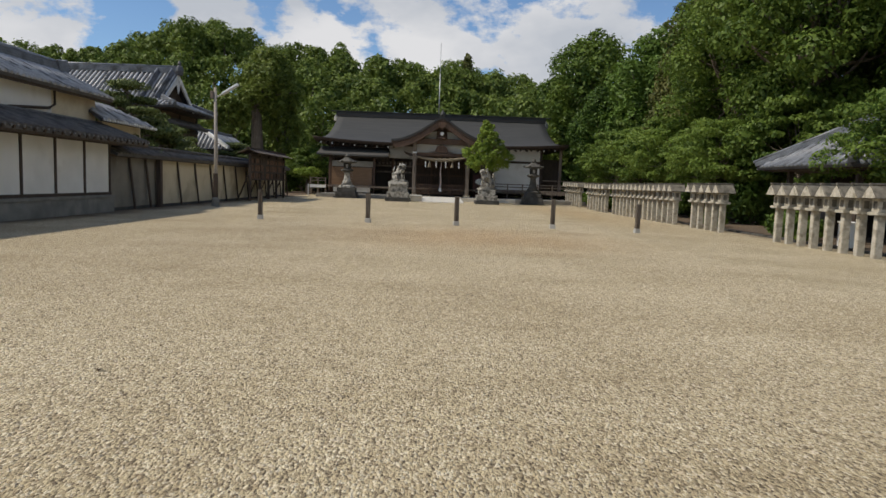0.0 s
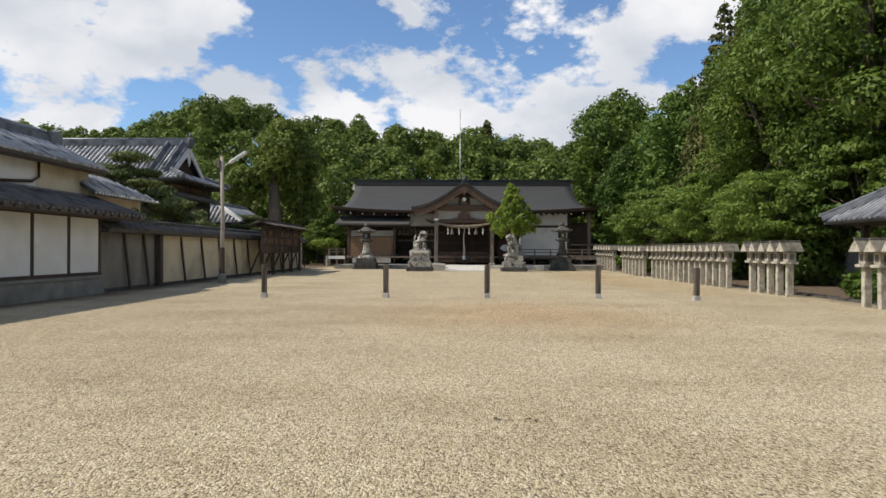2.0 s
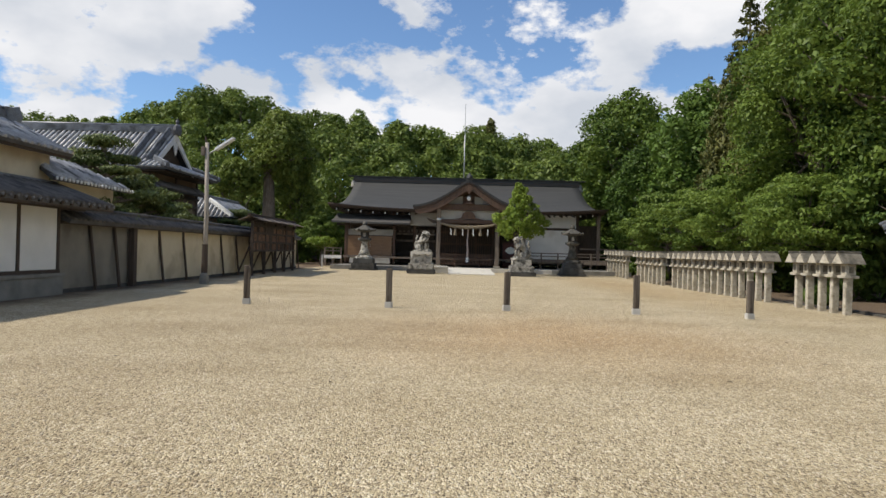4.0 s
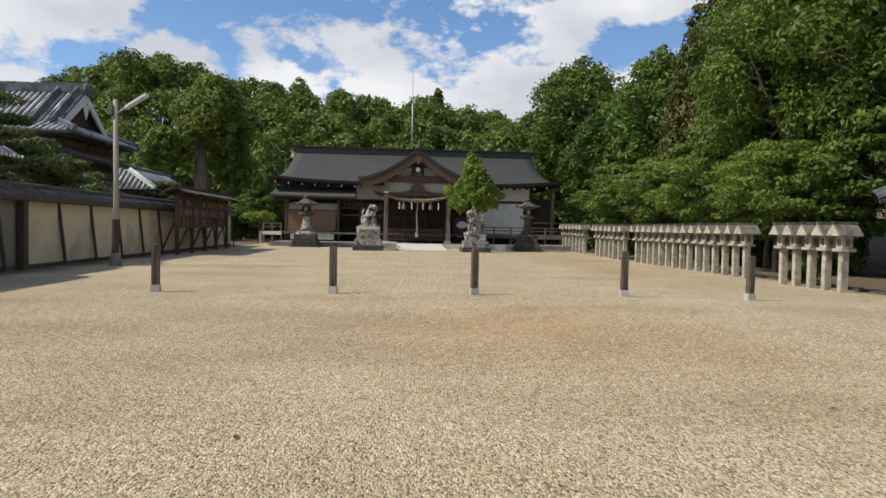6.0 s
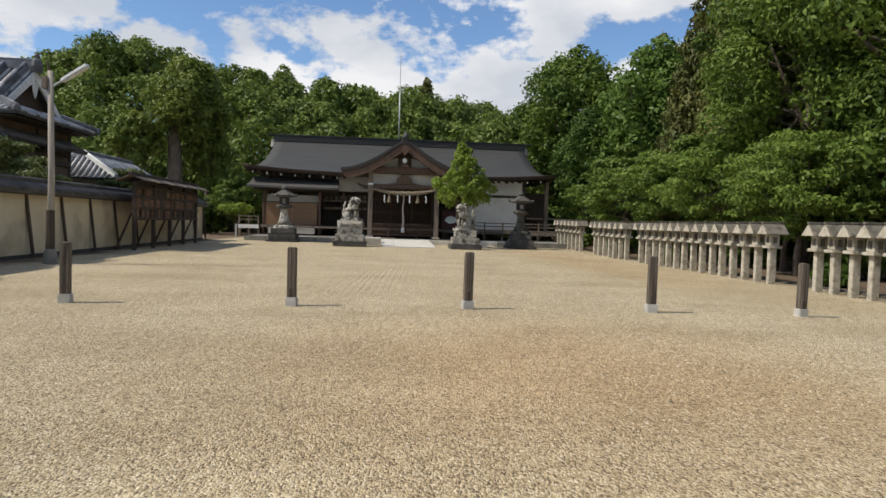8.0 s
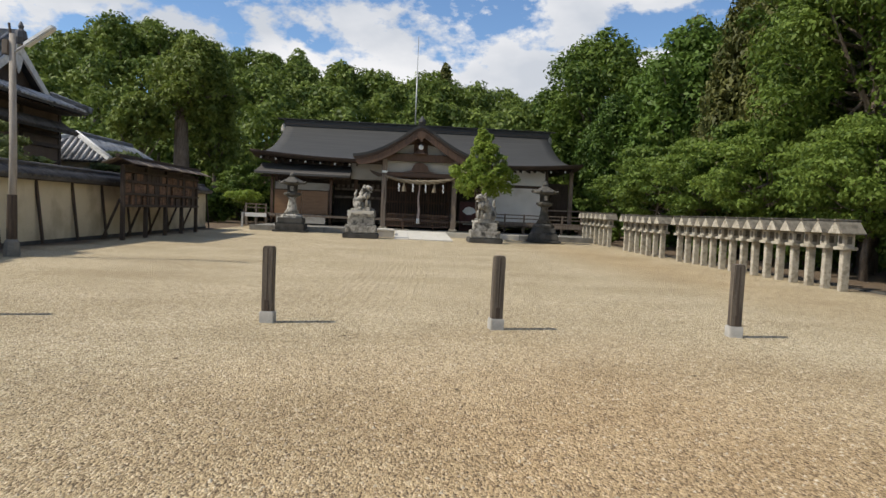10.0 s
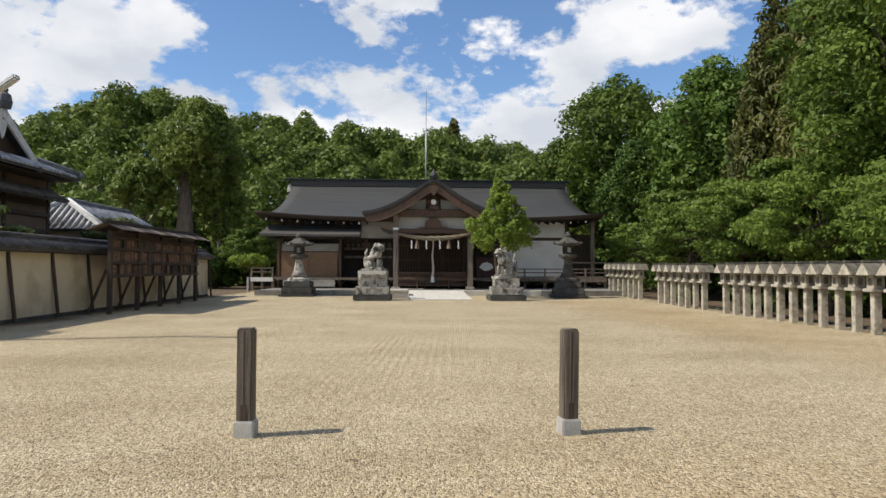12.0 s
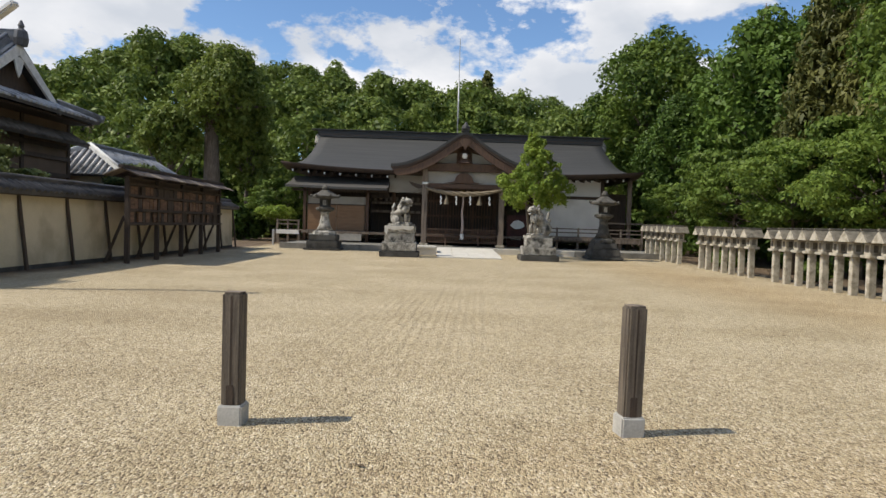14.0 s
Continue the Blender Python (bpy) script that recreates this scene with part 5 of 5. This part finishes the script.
def build_pavilion():
    p = empty("tiled_pavilion", pose(17.2, 24.1, 0), "small open pavilion with a grey tiled hipped roof", "pavilion")
    m0 = p.matrix_basis.inverted()
    x0, x1, y0, y1, ez, rz = 13.3, 20.9, 21.2, 27.2, 2.45, 4.3
    d = (y1 - y0) / 2
    ll = math.hypot(d, rz - ez)
    tile_slope(p, m0 @ Vector((x0, y0, ez)), (1, 0, 0), (0, d, rz - ez), x1 - x0, ll, roll=TILE, trim0=d, trim1=d)
    tile_slope(p, m0 @ Vector((x1, y1, ez)), (-1, 0, 0), (0, -d, rz - ez), x1 - x0, ll, roll=TILE, trim0=d, trim1=d)
    tile_slope(p, m0 @ Vector((x0, y1, ez)), (0, -1, 0), (d, 0, rz - ez), y1 - y0, ll, roll=TILE, trim0=d - 0.01, trim1=d - 0.01)
    for c, e in (((x0, y0), (x0 + d, y0 + d)), ((x0, y1), (x0 + d, y1 - d))):
        ridge_stack(p, m0 @ Vector((*c, ez + 0.05)), m0 @ Vector((*e, rz + 0.03)), 0.26, 0.18)
    ridge_stack(p, m0 @ Vector((x0 + d, y0 + d, rz)), m0 @ Vector((x1 - d, y0 + d, rz)), 0.3, 0.25)
    wpart("soffit", box(x0 + 0.2, x1 - 0.2, y0 + 0.2, y1 - 0.2, ez - 0.12, ez - 0.06), DARK_WOOD, p)
    for x in (x0 + 0.9, (x0 + x1) / 2, x1 - 0.9):
        for y in (y0 + 0.9, y1 - 0.9):
            wpart("pavilion_post", box(x - 0.09, x + 0.09, y - 0.09, y + 0.09, -0.2, ez - 0.1, 0.01), DARK_WOOD, p)
    wpart("rear_boarding", box(x1 - 1.0, x1 - 0.93, y0 + 0.9, y1 - 0.9, -0.2, ez - 0.1), DARK_WOOD, p)
    wpart("rear_boarding", box(x0 + 2.5, x1 - 0.95, y1 - 0.93, y1 - 0.87, -0.2, ez - 0.1), DARK_WOOD, p)


build_pavilion()
box_thing = empty("white_marker", pose(12.9, 20.3, -0.12), "white painted marker box behind the lantern row", "marker box")
part("marker_body", box(-0.2, 0.2, -0.3, 0.3, 0, 0.75, 0.02), PLASTER, box_thing)
part("marker_cap", box(-0.23, 0.23, -0.33, 0.33, 0.75, 0.80, 0.01), PLASTER, box_thing)


# ---- trees ----
def leaves(lobes, count, size, seed, droop=0.2, flat=1.0):
    """Small folded leaf sprays over the shells of many lobes: (verts, faces) arrays."""
    r = np.random.RandomState(seed)
    lobes = np.array(lobes, float)
    area = lobes[:, 3] ** 2
    pick = r.choice(len(lobes), count, p=area / area.sum())
    d = r.normal(size=(count, 3))
    d[:, 2] += 0.35
    d /= np.linalg.norm(d, axis=1)[:, None]
    stray = r.rand(count) < 0.16
    rad = lobes[pick, 3] * np.where(stray, 0.95 + 0.45 * r.rand(count), 1.05 - 0.42 * r.rand(count) ** 1.6)
    d2 = d.copy()
    d2[:, 2] *= flat
    c = lobes[pick, :3] + d2 * rad[:, None]
    nrm = d * 0.8 + r.normal(size=(count, 3)) * 0.42
    nrm[:, 2] += 0.3
    nrm /= np.linalg.norm(nrm, axis=1)[:, None]
    t = np.cross(nrm, r.normal(size=(count, 3)))
    t /= np.linalg.norm(t, axis=1)[:, None]
    b = np.cross(nrm, t)
    s = (size * (0.55 + 0.9 * r.rand(count)))[:, None]
    tip = c + t * s * 0.75 - np.array([0, 0, droop]) * s
    tail = c - t * s * 0.65
    le, ri = c + b * s * 0.36 + nrm * s * 0.12, c - b * s * 0.36 + nrm * s * 0.12
    v = np.stack([tail, ri, tip, le], 1).reshape(-1, 3)
    return v


def leaf_mesh(name, v, material):
    n = len(v) // 4
    me = bpy.data.meshes.new(name)
    me.vertices.add(len(v))
    me.vertices.foreach_set("co", v.astype(np.float32).ravel())
    me.loops.add(n * 4)
    me.loops.foreach_set("vertex_index", np.arange(n * 4, dtype=np.int32))
    me.polygons.add(n)
    me.polygons.foreach_set("loop_start", np.arange(n, dtype=np.int32) * 4)
    me.update(calc_edges=True)
    me.materials.append(material)
    return me


def crown_lobes(rx, rz, zc, count, rnd, lobe=(0.22, 0.38), top=0.0):
    out = []
    count = int(count * 2.6)
    lobe = (lobe[0] * 0.5, lobe[1] * 0.78)
    for k in range(count):
        a = 2.4 * k + rnd.uniform(-0.4, 0.4)
        h = -1 + 2 * (k + 0.5) / count
        ring = math.sqrt(max(0, 1 - h * h)) * (1 - top * max(0, h))
        q = rnd.uniform(0.45, 0.95)
        out.append((rx * ring * q * math.cos(a), rx * ring * q * math.sin(a), zc + rz * h * rnd.uniform(0.6, 0.95), rx * rnd.uniform(*lobe)))
    return out


def limbs(bm, height, lobes, r0, rnd, fork=0.35):
    base = [(0, 0, -0.3), (rnd.uniform(-0.1, 0.1), rnd.uniform(-0.1, 0.1), height * fork * 0.5), (rnd.uniform(-0.3, 0.3), rnd.uniform(-0.3, 0.3), height * fork), (rnd.uniform(-0.4, 0.4), rnd.uniform(-0.4, 0.4), height * 0.8)]
    tube(base, [r0 * 1.35, r0, r0 * 0.75, r0 * 0.2], 9, bm)
    for x, y, z, r in lobes[::3]:
        f = Vector(base[2]).lerp(Vector(base[3]), rnd.uniform(0, 0.6))
        mid = f.lerp(Vector((x, y, z)), 0.5) + Vector((0, 0, -0.2))
        tube([f, mid, (x, y, z)], [r0 * 0.4, r0 * 0.22, r0 * 0.07], 6, bm)


def make_tree(name, m, label, rx, height, zc, rz, lobes_n, count, size, material, seed, lobe=(0.22, 0.38), top=0.0, trunk=0.25, group="", fork=0.35, flat=1.0, shift=0.0):
    rnd = random.Random(seed)
    t = empty(name, m, label, "tree", group)
    lb = [(x + shift, y, z, r) for x, y, z, r in crown_lobes(rx, rz, zc, lobes_n, rnd, lobe, top)]
    bm = bmesh.new()
    limbs(bm, height, lb, trunk, rnd, fork)
    part("trunk", bm, BARK, t)
    part("crown", leaf_mesh("crown", leaves(lb, count, size, seed, flat=flat), material), material, t)
    return t


def conifer(name, m, label, height, rx, count, size, seed):
    rnd = random.Random(seed)
    t = empty(name, m, label, "tree", "tall conifers")
    lb = []
    for k in range(84):
        f = (k + 0.5) / 84
        z = height * (0.12 + 0.86 * f)
        a = 2.4 * k
        rr = rx * (1 - f) ** 0.75 + 0.15
        lb.append((rr * 0.68 * math.cos(a), rr * 0.68 * math.sin(a), z, max(0.26, rr * 0.36)))
    bm = bmesh.new()
    tube([(0, 0, -0.3), (0.1, 0, height * 0.5), (0, 0, height)], [0.34, 0.2, 0.03], 9, bm)
    for x, y, z, r in lb[::3]:
        tube([(0, 0, z + 0.2), (x, y, z)], [0.06, 0.02], 5, bm)
    part("trunk", bm, BARK, t)
    part("crown", leaf_mesh("crown", leaves(lb, count, size, seed, droop=0.6, flat=0.7), LEAF_CONIFER), LEAF_CONIFER, t)
    return t


def at(x, y, s=1.0, turn=0.0):
    return pose(x, y, ground_z(x, y), 0, 0, turn) @ Matrix.Scale(s, 4)


# small tree behind the guardian lion
def spire_tree(name, m, label, height, low, rx, count, size, material, seed):
    """A small pointed crown, widest low down, with loose side sprays."""
    rnd = random.Random(seed)
    t = empty(name, m, label, "tree")
    lb = []
    for k in range(84):
        f = (k + 0.5) / 84
        rr = rx * (1 - f) ** 0.8 * (0.55 if f < 0.06 else 1)
        a, q = 2.4 * k, rnd.uniform(0.35, 0.95)
        lb.append((rr * q * math.cos(a), rr * q * math.sin(a), low + (height - low) * f * rnd.uniform(0.92, 1.04), rnd.uniform(0.13, 0.33) * (1.2 - 0.5 * f)))
    bm = bmesh.new()
    for dx, dy in ((0, 0), (0.25, 0.1), (-0.3, 0.05)):
        tube([(dx * 0.2, dy, -0.2), (dx, dy, low * 0.7), (dx * 1.8, dy, low + 1.2), (dx * 0.5, 0, height * 0.85)], [0.09, 0.07, 0.05, 0.015], 7, bm)
    for x, y, z, r in lb[::3]:
        tube([(0, 0, z - 0.5), (x, y, z)], [0.03, 0.01], 5, bm)
    part("trunk", bm, BARK, t)
    part("crown", leaf_mesh("crown", leaves(lb, count, size, seed), material), material, t)


spire_tree("evergreen_sapling", at(4.45, 51.9), "small bright green evergreen tree behind the guardian pedestal", 6.1, 2.7, 2.5, 11500, 0.12, LEAF_BRIGHT, 21)
# camphor with a thick leaning trunk
make_tree("camphor_tree", at(-16.9, 66.5), "large camphor tree with a thick bare trunk and pale green crown", 3.5, 13.6, 10.5, 3.2, 26, 17000, 0.2, LEAF_CAMPHOR, 31, (0.2, 0.4), 0.2, 0.58, fork=0.66, shift=1.1)
make_tree("camphor_tree", at(-15.0, 68.5), "drooping mid green tree beside the camphor trunk", 2.2, 9.0, 6.8, 3.4, 22, 9000, 0.2, LEAF_CAMPHOR, 33, trunk=0.2)
make_tree("camphor_tree", at(-19.5, 65.0), "smaller bright green tree beside the camphor trunk", 2.1, 8.6, 7.3, 1.9, 18, 8000, 0.2, LEAF_CAMPHOR, 32, trunk=0.2)
make_tree("layered_shrub", at(-11.1, 61.5), "low garden shrub clipped to a flat layered crown", 1.15, 2.3, 2.0, 0.35, 9, 2600, 0.11, LEAF_BRIGHT, 34, (0.3, 0.5), 0.0, 0.06, flat=0.5, fork=0.6)

# east wood along the lantern row
E1 = make_tree("broadleaf_tree", at(17.4, 72.5), "tall dense green broadleaf tree in the wood edge", 5.8, 17.5, 11.2, 6.9, 46, 30000, 0.27, LEAF_MID, 41, (0.2, 0.34), 0.3, 0.4, "wood edge trees")
E2 = make_tree("broadleaf_tree", at(19.5, 60.0), "tall deep green broadleaf tree in the wood edge", 4.8, 15.0, 9.0, 6.2, 44, 24000, 0.27, LEAF_DEEP, 42, (0.2, 0.36), 0.3, 0.35, "wood edge trees")
E3 = make_tree("broadleaf_tree", at(17.6, 38.5), "tall fresh green broadleaf tree with arching branches", 4.6, 14.0, 9.0, 5.6, 52, 44000, 0.15, LEAF_MID, 43, (0.18, 0.32), 0.25, 0.3, "wood edge trees", flat=0.75)
M1 = make_tree("maple_tree", at(14.6, 46.0), "low spreading fresh green maple with layered sprays", 3.0, 5.6, 3.7, 2.3, 34, 17000, 0.12, LEAF_MAPLE, 44, (0.2, 0.36), 0.1, 0.12, "maples behind the lanterns", flat=0.35)
M2 = make_tree("maple_tree", at(15.4, 55.0), "spreading mid green maple with layered sprays", 3.0, 6.2, 3.8, 2.7, 28, 13000, 0.16, LEAF_MID, 45, (0.2, 0.36), 0.1, 0.13, "maples behind the lanterns", flat=0.4)
C1 = conifer("conifer_tree", at(19.0, 50.0), "tall dark olive conifer rising above the wood edge", 19.0, 3.6, 27000, 0.22, 46)
for x, y, s, a in ((24.5, 47.5, 0.95, 80), (18.8, 45.2, 1.0, 200), (23, 58, 1.0, 140), (25, 36, 0.95, 10), (22.5, 66, 0.95, 60)):
    copy_thing(C1, at(x, y, s, a))
for x, y, s, a in ((24, 31, 1.15, 120), (18.8, 33.0, 1.22, 70), (20.5, 42, 1.3, 260), (25, 24, 1.1, 200), (21.5, 18, 1.0, 300), (26, 41, 1.25, 20)):
    copy_thing(E3, at(x, y, s, a))
for x, y, s, a in ((26, 53, 1.2, 40), (27, 64, 1.2, 100), (16.5, 64.5, 0.72, 190), (28, 74, 1.2, 240)):
    copy_thing(E2, at(x, y, s, a))
for x, y, s, a in ((14.9, 40.5, 1.0, 100), (14.8, 34.8, 0.92, 210), (15.0, 61.0, 0.8, 20), (15.6, 22.0, 0.9, 130), (16.0, 15.5, 1.0, 20)):
    copy_thing(M1, at(x, y, s, a))
for x, y, s, a in ((14.4, 51.0, 0.85, 100), (16.2, 44.0, 1.05, 30), (16.0, 37.5, 0.9, 300), (17.5, 57.5, 1.2, 200), (17.5, 31.5, 1.0, 60), (-11.7, 64.5, 0.72, 10), (-8.0, 74, 0.9, 70)):
    copy_thing(M2, at(x, y, s, a))


# understorey bushes
def bush(x, y, r, h, seed, material, label):
    rnd = random.Random(seed)
    b = empty("shrub", at(x, y), label, "shrub", "shrubs under the trees")
    lb = [(rnd.uniform(-r, r) * 0.6, rnd.uniform(-r, r) * 0.6, h * rnd.uniform(0.25, 0.75), r * rnd.uniform(0.3, 0.5)) for k in range(14)]
    bm = bmesh.new()
    for x1, y1, z1, q in lb[::2]:
        tube([(0, 0, -0.1), (x1 * 0.4, y1 * 0.4, z1 * 0.5), (x1, y1, z1)], [0.05, 0.035, 0.01], 5, bm)
    part("stems", bm, BARK, b)
    part("foliage", leaf_mesh("foliage", leaves(lb, 3500, 0.17, seed), material), material, b)
    return b


B1 = bush(13.6, 24.9, 0.8, 1.1, 61, LEAF_MID, "low mid green shrub under the trees")
B2 = bush(15.8, 39.5, 1.5, 2.0, 62, LEAF_DEEP, "dark green shrub in shade under the trees")
for x, y, s, a in ((13.3, 23.4, 0.8, 40), (13.2, 30.6, 0.7, 90), (13.4, 42.4, 0.7, 200), (13.3, 49.6, 0.8, 120), (13.5, 57.5, 1.0, 60)):
    copy_thing(B1, at(x, y, s, a))
for x, y, s, a in ((16.5, 34, 1.1, 40), (16.8, 44.5, 1.2, 80), (16.6, 49.5, 1.2, 120), (16.5, 54, 1.1, 160), (17, 59.5, 1.3, 200), (15.5, 65, 1.2, 240), (19, 40, 1.5, 280), (19, 47, 1.5, 320), (19.5, 55, 1.5, 10), (20, 64, 1.6, 50),
                   (21.8, 33, 1.5, 20), (22, 24, 1.6, 70), (18, 21.5, 1.2, 130), (17.8, 15, 1.3, 190), (13.5, 69, 1.5, 230), (-10, 72, 1.5, 0), (-14.5, 66, 1.2, 60), (-5, 74, 1.5, 90), (1, 75, 1.5, 120), (8, 75, 1.5, 150), (-19, 70, 1.6, 10), (-24, 66, 1.7, 40), (-29, 60, 1.7, 80)):
    copy_thing(B2, at(x, y, s, a))


# hillside wood: one far mass
def build_hillside():
    rnd = random.Random(77)
    vs = []
    bm = bmesh.new()
    skyline = ((-80, 18.0), (-65, 21.0), (-57, 19.3), (-47, 20.8), (-42, 23.2), (-38, 25.0), (-32, 25.2), (-28, 24.4), (-24, 22.0), (-12, 20.8), (-1, 19.9), (11, 18.3), (15, 17.6), (70, 17.6))
    xs, zs = [p[0] for p in skyline], [p[1] for p in skyline]
    for row, (y, share_up) in enumerate(((75, 0.0), (81, 0.26), (88, 0.52), (96, 0.82), (105, 1.0))):
        x = -75 + 3 * (row % 2)
        while x < 50:
            xx, yy = x + rnd.uniform(-1.5, 1.5), y + rnd.uniform(-2.0, 2.0)
            top = (8.0 + (float(np.interp(xx, xs, zs)) - 8.0) * share_up) * rnd.uniform(0.95, 1.05)
            gz = ground_z(xx, yy)
            r = rnd.uniform(2.6, 3.8)
            lb = crown_lobes(r, 3.2, top - 3.2, 16, rnd, (0.26, 0.46), 0.2)
            if row < 2:
                lb += crown_lobes(r, 2.6, max(2.2, top - 7), 8, rnd, (0.3, 0.5))
            vs.append(leaves([(a + xx, b + yy, c, d) for a, b, c, d in lb], 2700, 0.36, rnd.randrange(9999)))
            tube([(xx, yy, gz - 0.3), (xx + 0.2, yy, max(gz + 1, top - 2.5))], [0.3, 0.12], 5, bm)
            x += rnd.uniform(3.4, 4.8) if row < 4 else rnd.uniform(2.6, 3.6)
    w = empty("hillside_woods", pose(0, 90, 0), "dense sunlit green woods covering the hill behind the hall", "woods", kind="stuff")
    m = leaf_mesh("crowns", np.concatenate(vs), LEAF_HILL)
    ob = part("crowns", m, LEAF_HILL, w)
    ob.matrix_basis = pose(0, -90, 0)
    ob2 = part("trunks", bm, BARK, w)
    ob2.matrix_basis = pose(0, -90, 0)
    tagged(ob, kind="stuff"), tagged(ob2, kind="stuff")


build_hillside()
fir = conifer("conifer_tree", at(5.0, 98.0), "dark pointed fir standing out on the hilltop", 10.0, 1.7, 6000, 0.4, 81)
fir.matrix_basis = pose(4.9, 98, 10.0)


# cloud-pruned garden pine
def garden_pine(x, y, h, seed):
    rnd = random.Random(seed)
    p = empty("garden_pine", pose(x, y, 0), "cloud-pruned dark pine with flat needle pads above the wall", "tree", "garden pines")
    bm = bmesh.new()
    pts = [(0.25 * math.sin(1.3 * k), 0.2 * math.cos(1.7 * k), h * k / 8) for k in range(9)]
    tube(pts, [0.17 - 0.016 * k for k in range(9)], 8, bm)
    pads = [(0, 0, h + 0.05, 0.85)]
    for k in range(10):
        z = h * (0.62 + 0.30 * (k / 9))
        a = 2.4 * k
        r = (1.7 - 0.9 * k / 9) * rnd.uniform(0.75, 1.1)
        pads.append((r * math.cos(a), r * math.sin(a), z, rnd.uniform(0.55, 0.9)))
    for px, py, pz, r in pads:
        tube([(0.1, 0, pz - 0.35), (px * 0.6, py * 0.6, pz - 0.15), (px, py, pz - 0.08)], [0.06, 0.045, 0.02], 5, bm)
    part("trunk", bm, BARK, p)
    for i, (px, py, pz, r) in enumerate(pads):
        sub = [(px + rnd.uniform(-0.5, 0.5) * r, py + rnd.uniform(-0.5, 0.5) * r, pz, r * 0.62) for _ in range(6)]
        part("needle_pad", leaf_mesh("needle_pad", leaves(sub, 1500, 0.095, seed * 50 + i, droop=-0.3, flat=0.36), LEAF_PINE), LEAF_PINE, p)
    return p


garden_pine(-13.8, 31.7, 5.3, 5)
garden_pine(-14.0, 34.8, 4.2, 6)
garden_pine(-13.9, 37.4, 3.7, 9)
garden_pine(-13.2, 46.6, 3.4, 7)
garden_pine(-13.6, 29.4, 3.6, 8)

# small fence and sign by the far path
fn = empty("bamboo_fence", pose(-9.0, 66.5, 0), "low rustic pole fence by the far path", "fence")
for k in range(5):
    part("fence_post", tube([(-1.6 + 0.8 * k, 0, 0), (-1.6 + 0.8 * k, 0, 0.8)], 0.04, 6), OLD_WOOD, fn)
for z in (0.35, 0.62):
    part("fence_rail", tube([(-1.7, 0, z), (1.7, 0, z + 0.05)], 0.03, 6), OLD_WOOD, fn)
mk = empty("marker_post", pose(-10.4, 58.5, 0), "slim pale marker post", "post")
part("stake", box(-0.06, 0.06, -0.06, 0.06, -0.05, 0.95, 0.01), CONCRETE, mk)


# ---- loose pebbles on the court ----
def build_pebbles():
    r = np.random.RandomState(9)
    n = 42000
    x = r.uniform(-6, 6.5, n)
    y = 2.2 + 24 * r.rand(n) ** 1.25
    s = 0.006 + 0.012 * r.rand(n) ** 2.2
    a = r.rand(n) * 6.283
    ca, sa = np.cos(a), np.sin(a)
    z = np.array([ground_z(p, q) for p, q in zip(x, y)])
    local = np.array([(1.3, 0, 0.25), (0, 0.8, 0.3), (-1.2, 0.1, 0.2), (0.1, -0.85, 0.25), (0.1, 0.05, 0.8)])
    v = np.empty((n, 5, 3))
    for k, (lx, ly, lz) in enumerate(local):
        jx, jy = lx * (0.8 + 0.4 * r.rand(n)), ly * (0.8 + 0.4 * r.rand(n))
        v[:, k, 0] = x + s * (jx * ca - jy * sa)
        v[:, k, 1] = y + s * (jx * sa + jy * ca)
        v[:, k, 2] = z + s * (lz if k == 4 else 0) - 0.001
    f = np.array([(0, 1, 4), (1, 2, 4), (2, 3, 4), (3, 0, 4)])
    faces = (np.arange(n)[:, None, None] * 5 + f[None]).reshape(-1, 3)
    me = bpy.data.meshes.new("pebbles")
    me.from_pydata(v.reshape(-1, 3).tolist(), [], faces.tolist())
    me.materials.append(PEBBLE)
    tagged(new("pebbles", me), "loose pale and tan pebbles strewn over the gravel court", "pebbles", kind="stuff")


build_pebbles()


# ---- fallen leaves ----
def build_fallen_leaves():
    rnd = random.Random(15)
    bm = bmesh.new()
    for k in range(420):
        far = k > 160
        x, y = (rnd.uniform(8.5, 14), rnd.uniform(16, 58)) if far else (rnd.uniform(-9, 10), rnd.uniform(2, 50))
        z, a, q = ground_z(x, y) + 0.006, rnd.uniform(0, 6.28), rnd.uniform(0.02, 0.045)
        c, d = math.cos(a) * q, math.sin(a) * q
        vs = [bm.verts.new(v) for v in ((x - c, y - d, z), (x + d * 0.5, y - c * 0.5, z + q * 0.35), (x + c, y + d, z + 0.004), (x - d * 0.5, y + c * 0.5, z + q * 0.25))]
        bm.faces.new(vs)
    me = mesh_of("fallen_leaves", bm, mat("dry_leaf", (0.05, 0.035, 0.02), (0.14, 0.09, 0.045), 8, 0.8, 0.1))
    tagged(new("fallen_leaves", me), "dry brown leaves scattered over the gravel", "leaves", kind="stuff")


build_fallen_leaves()
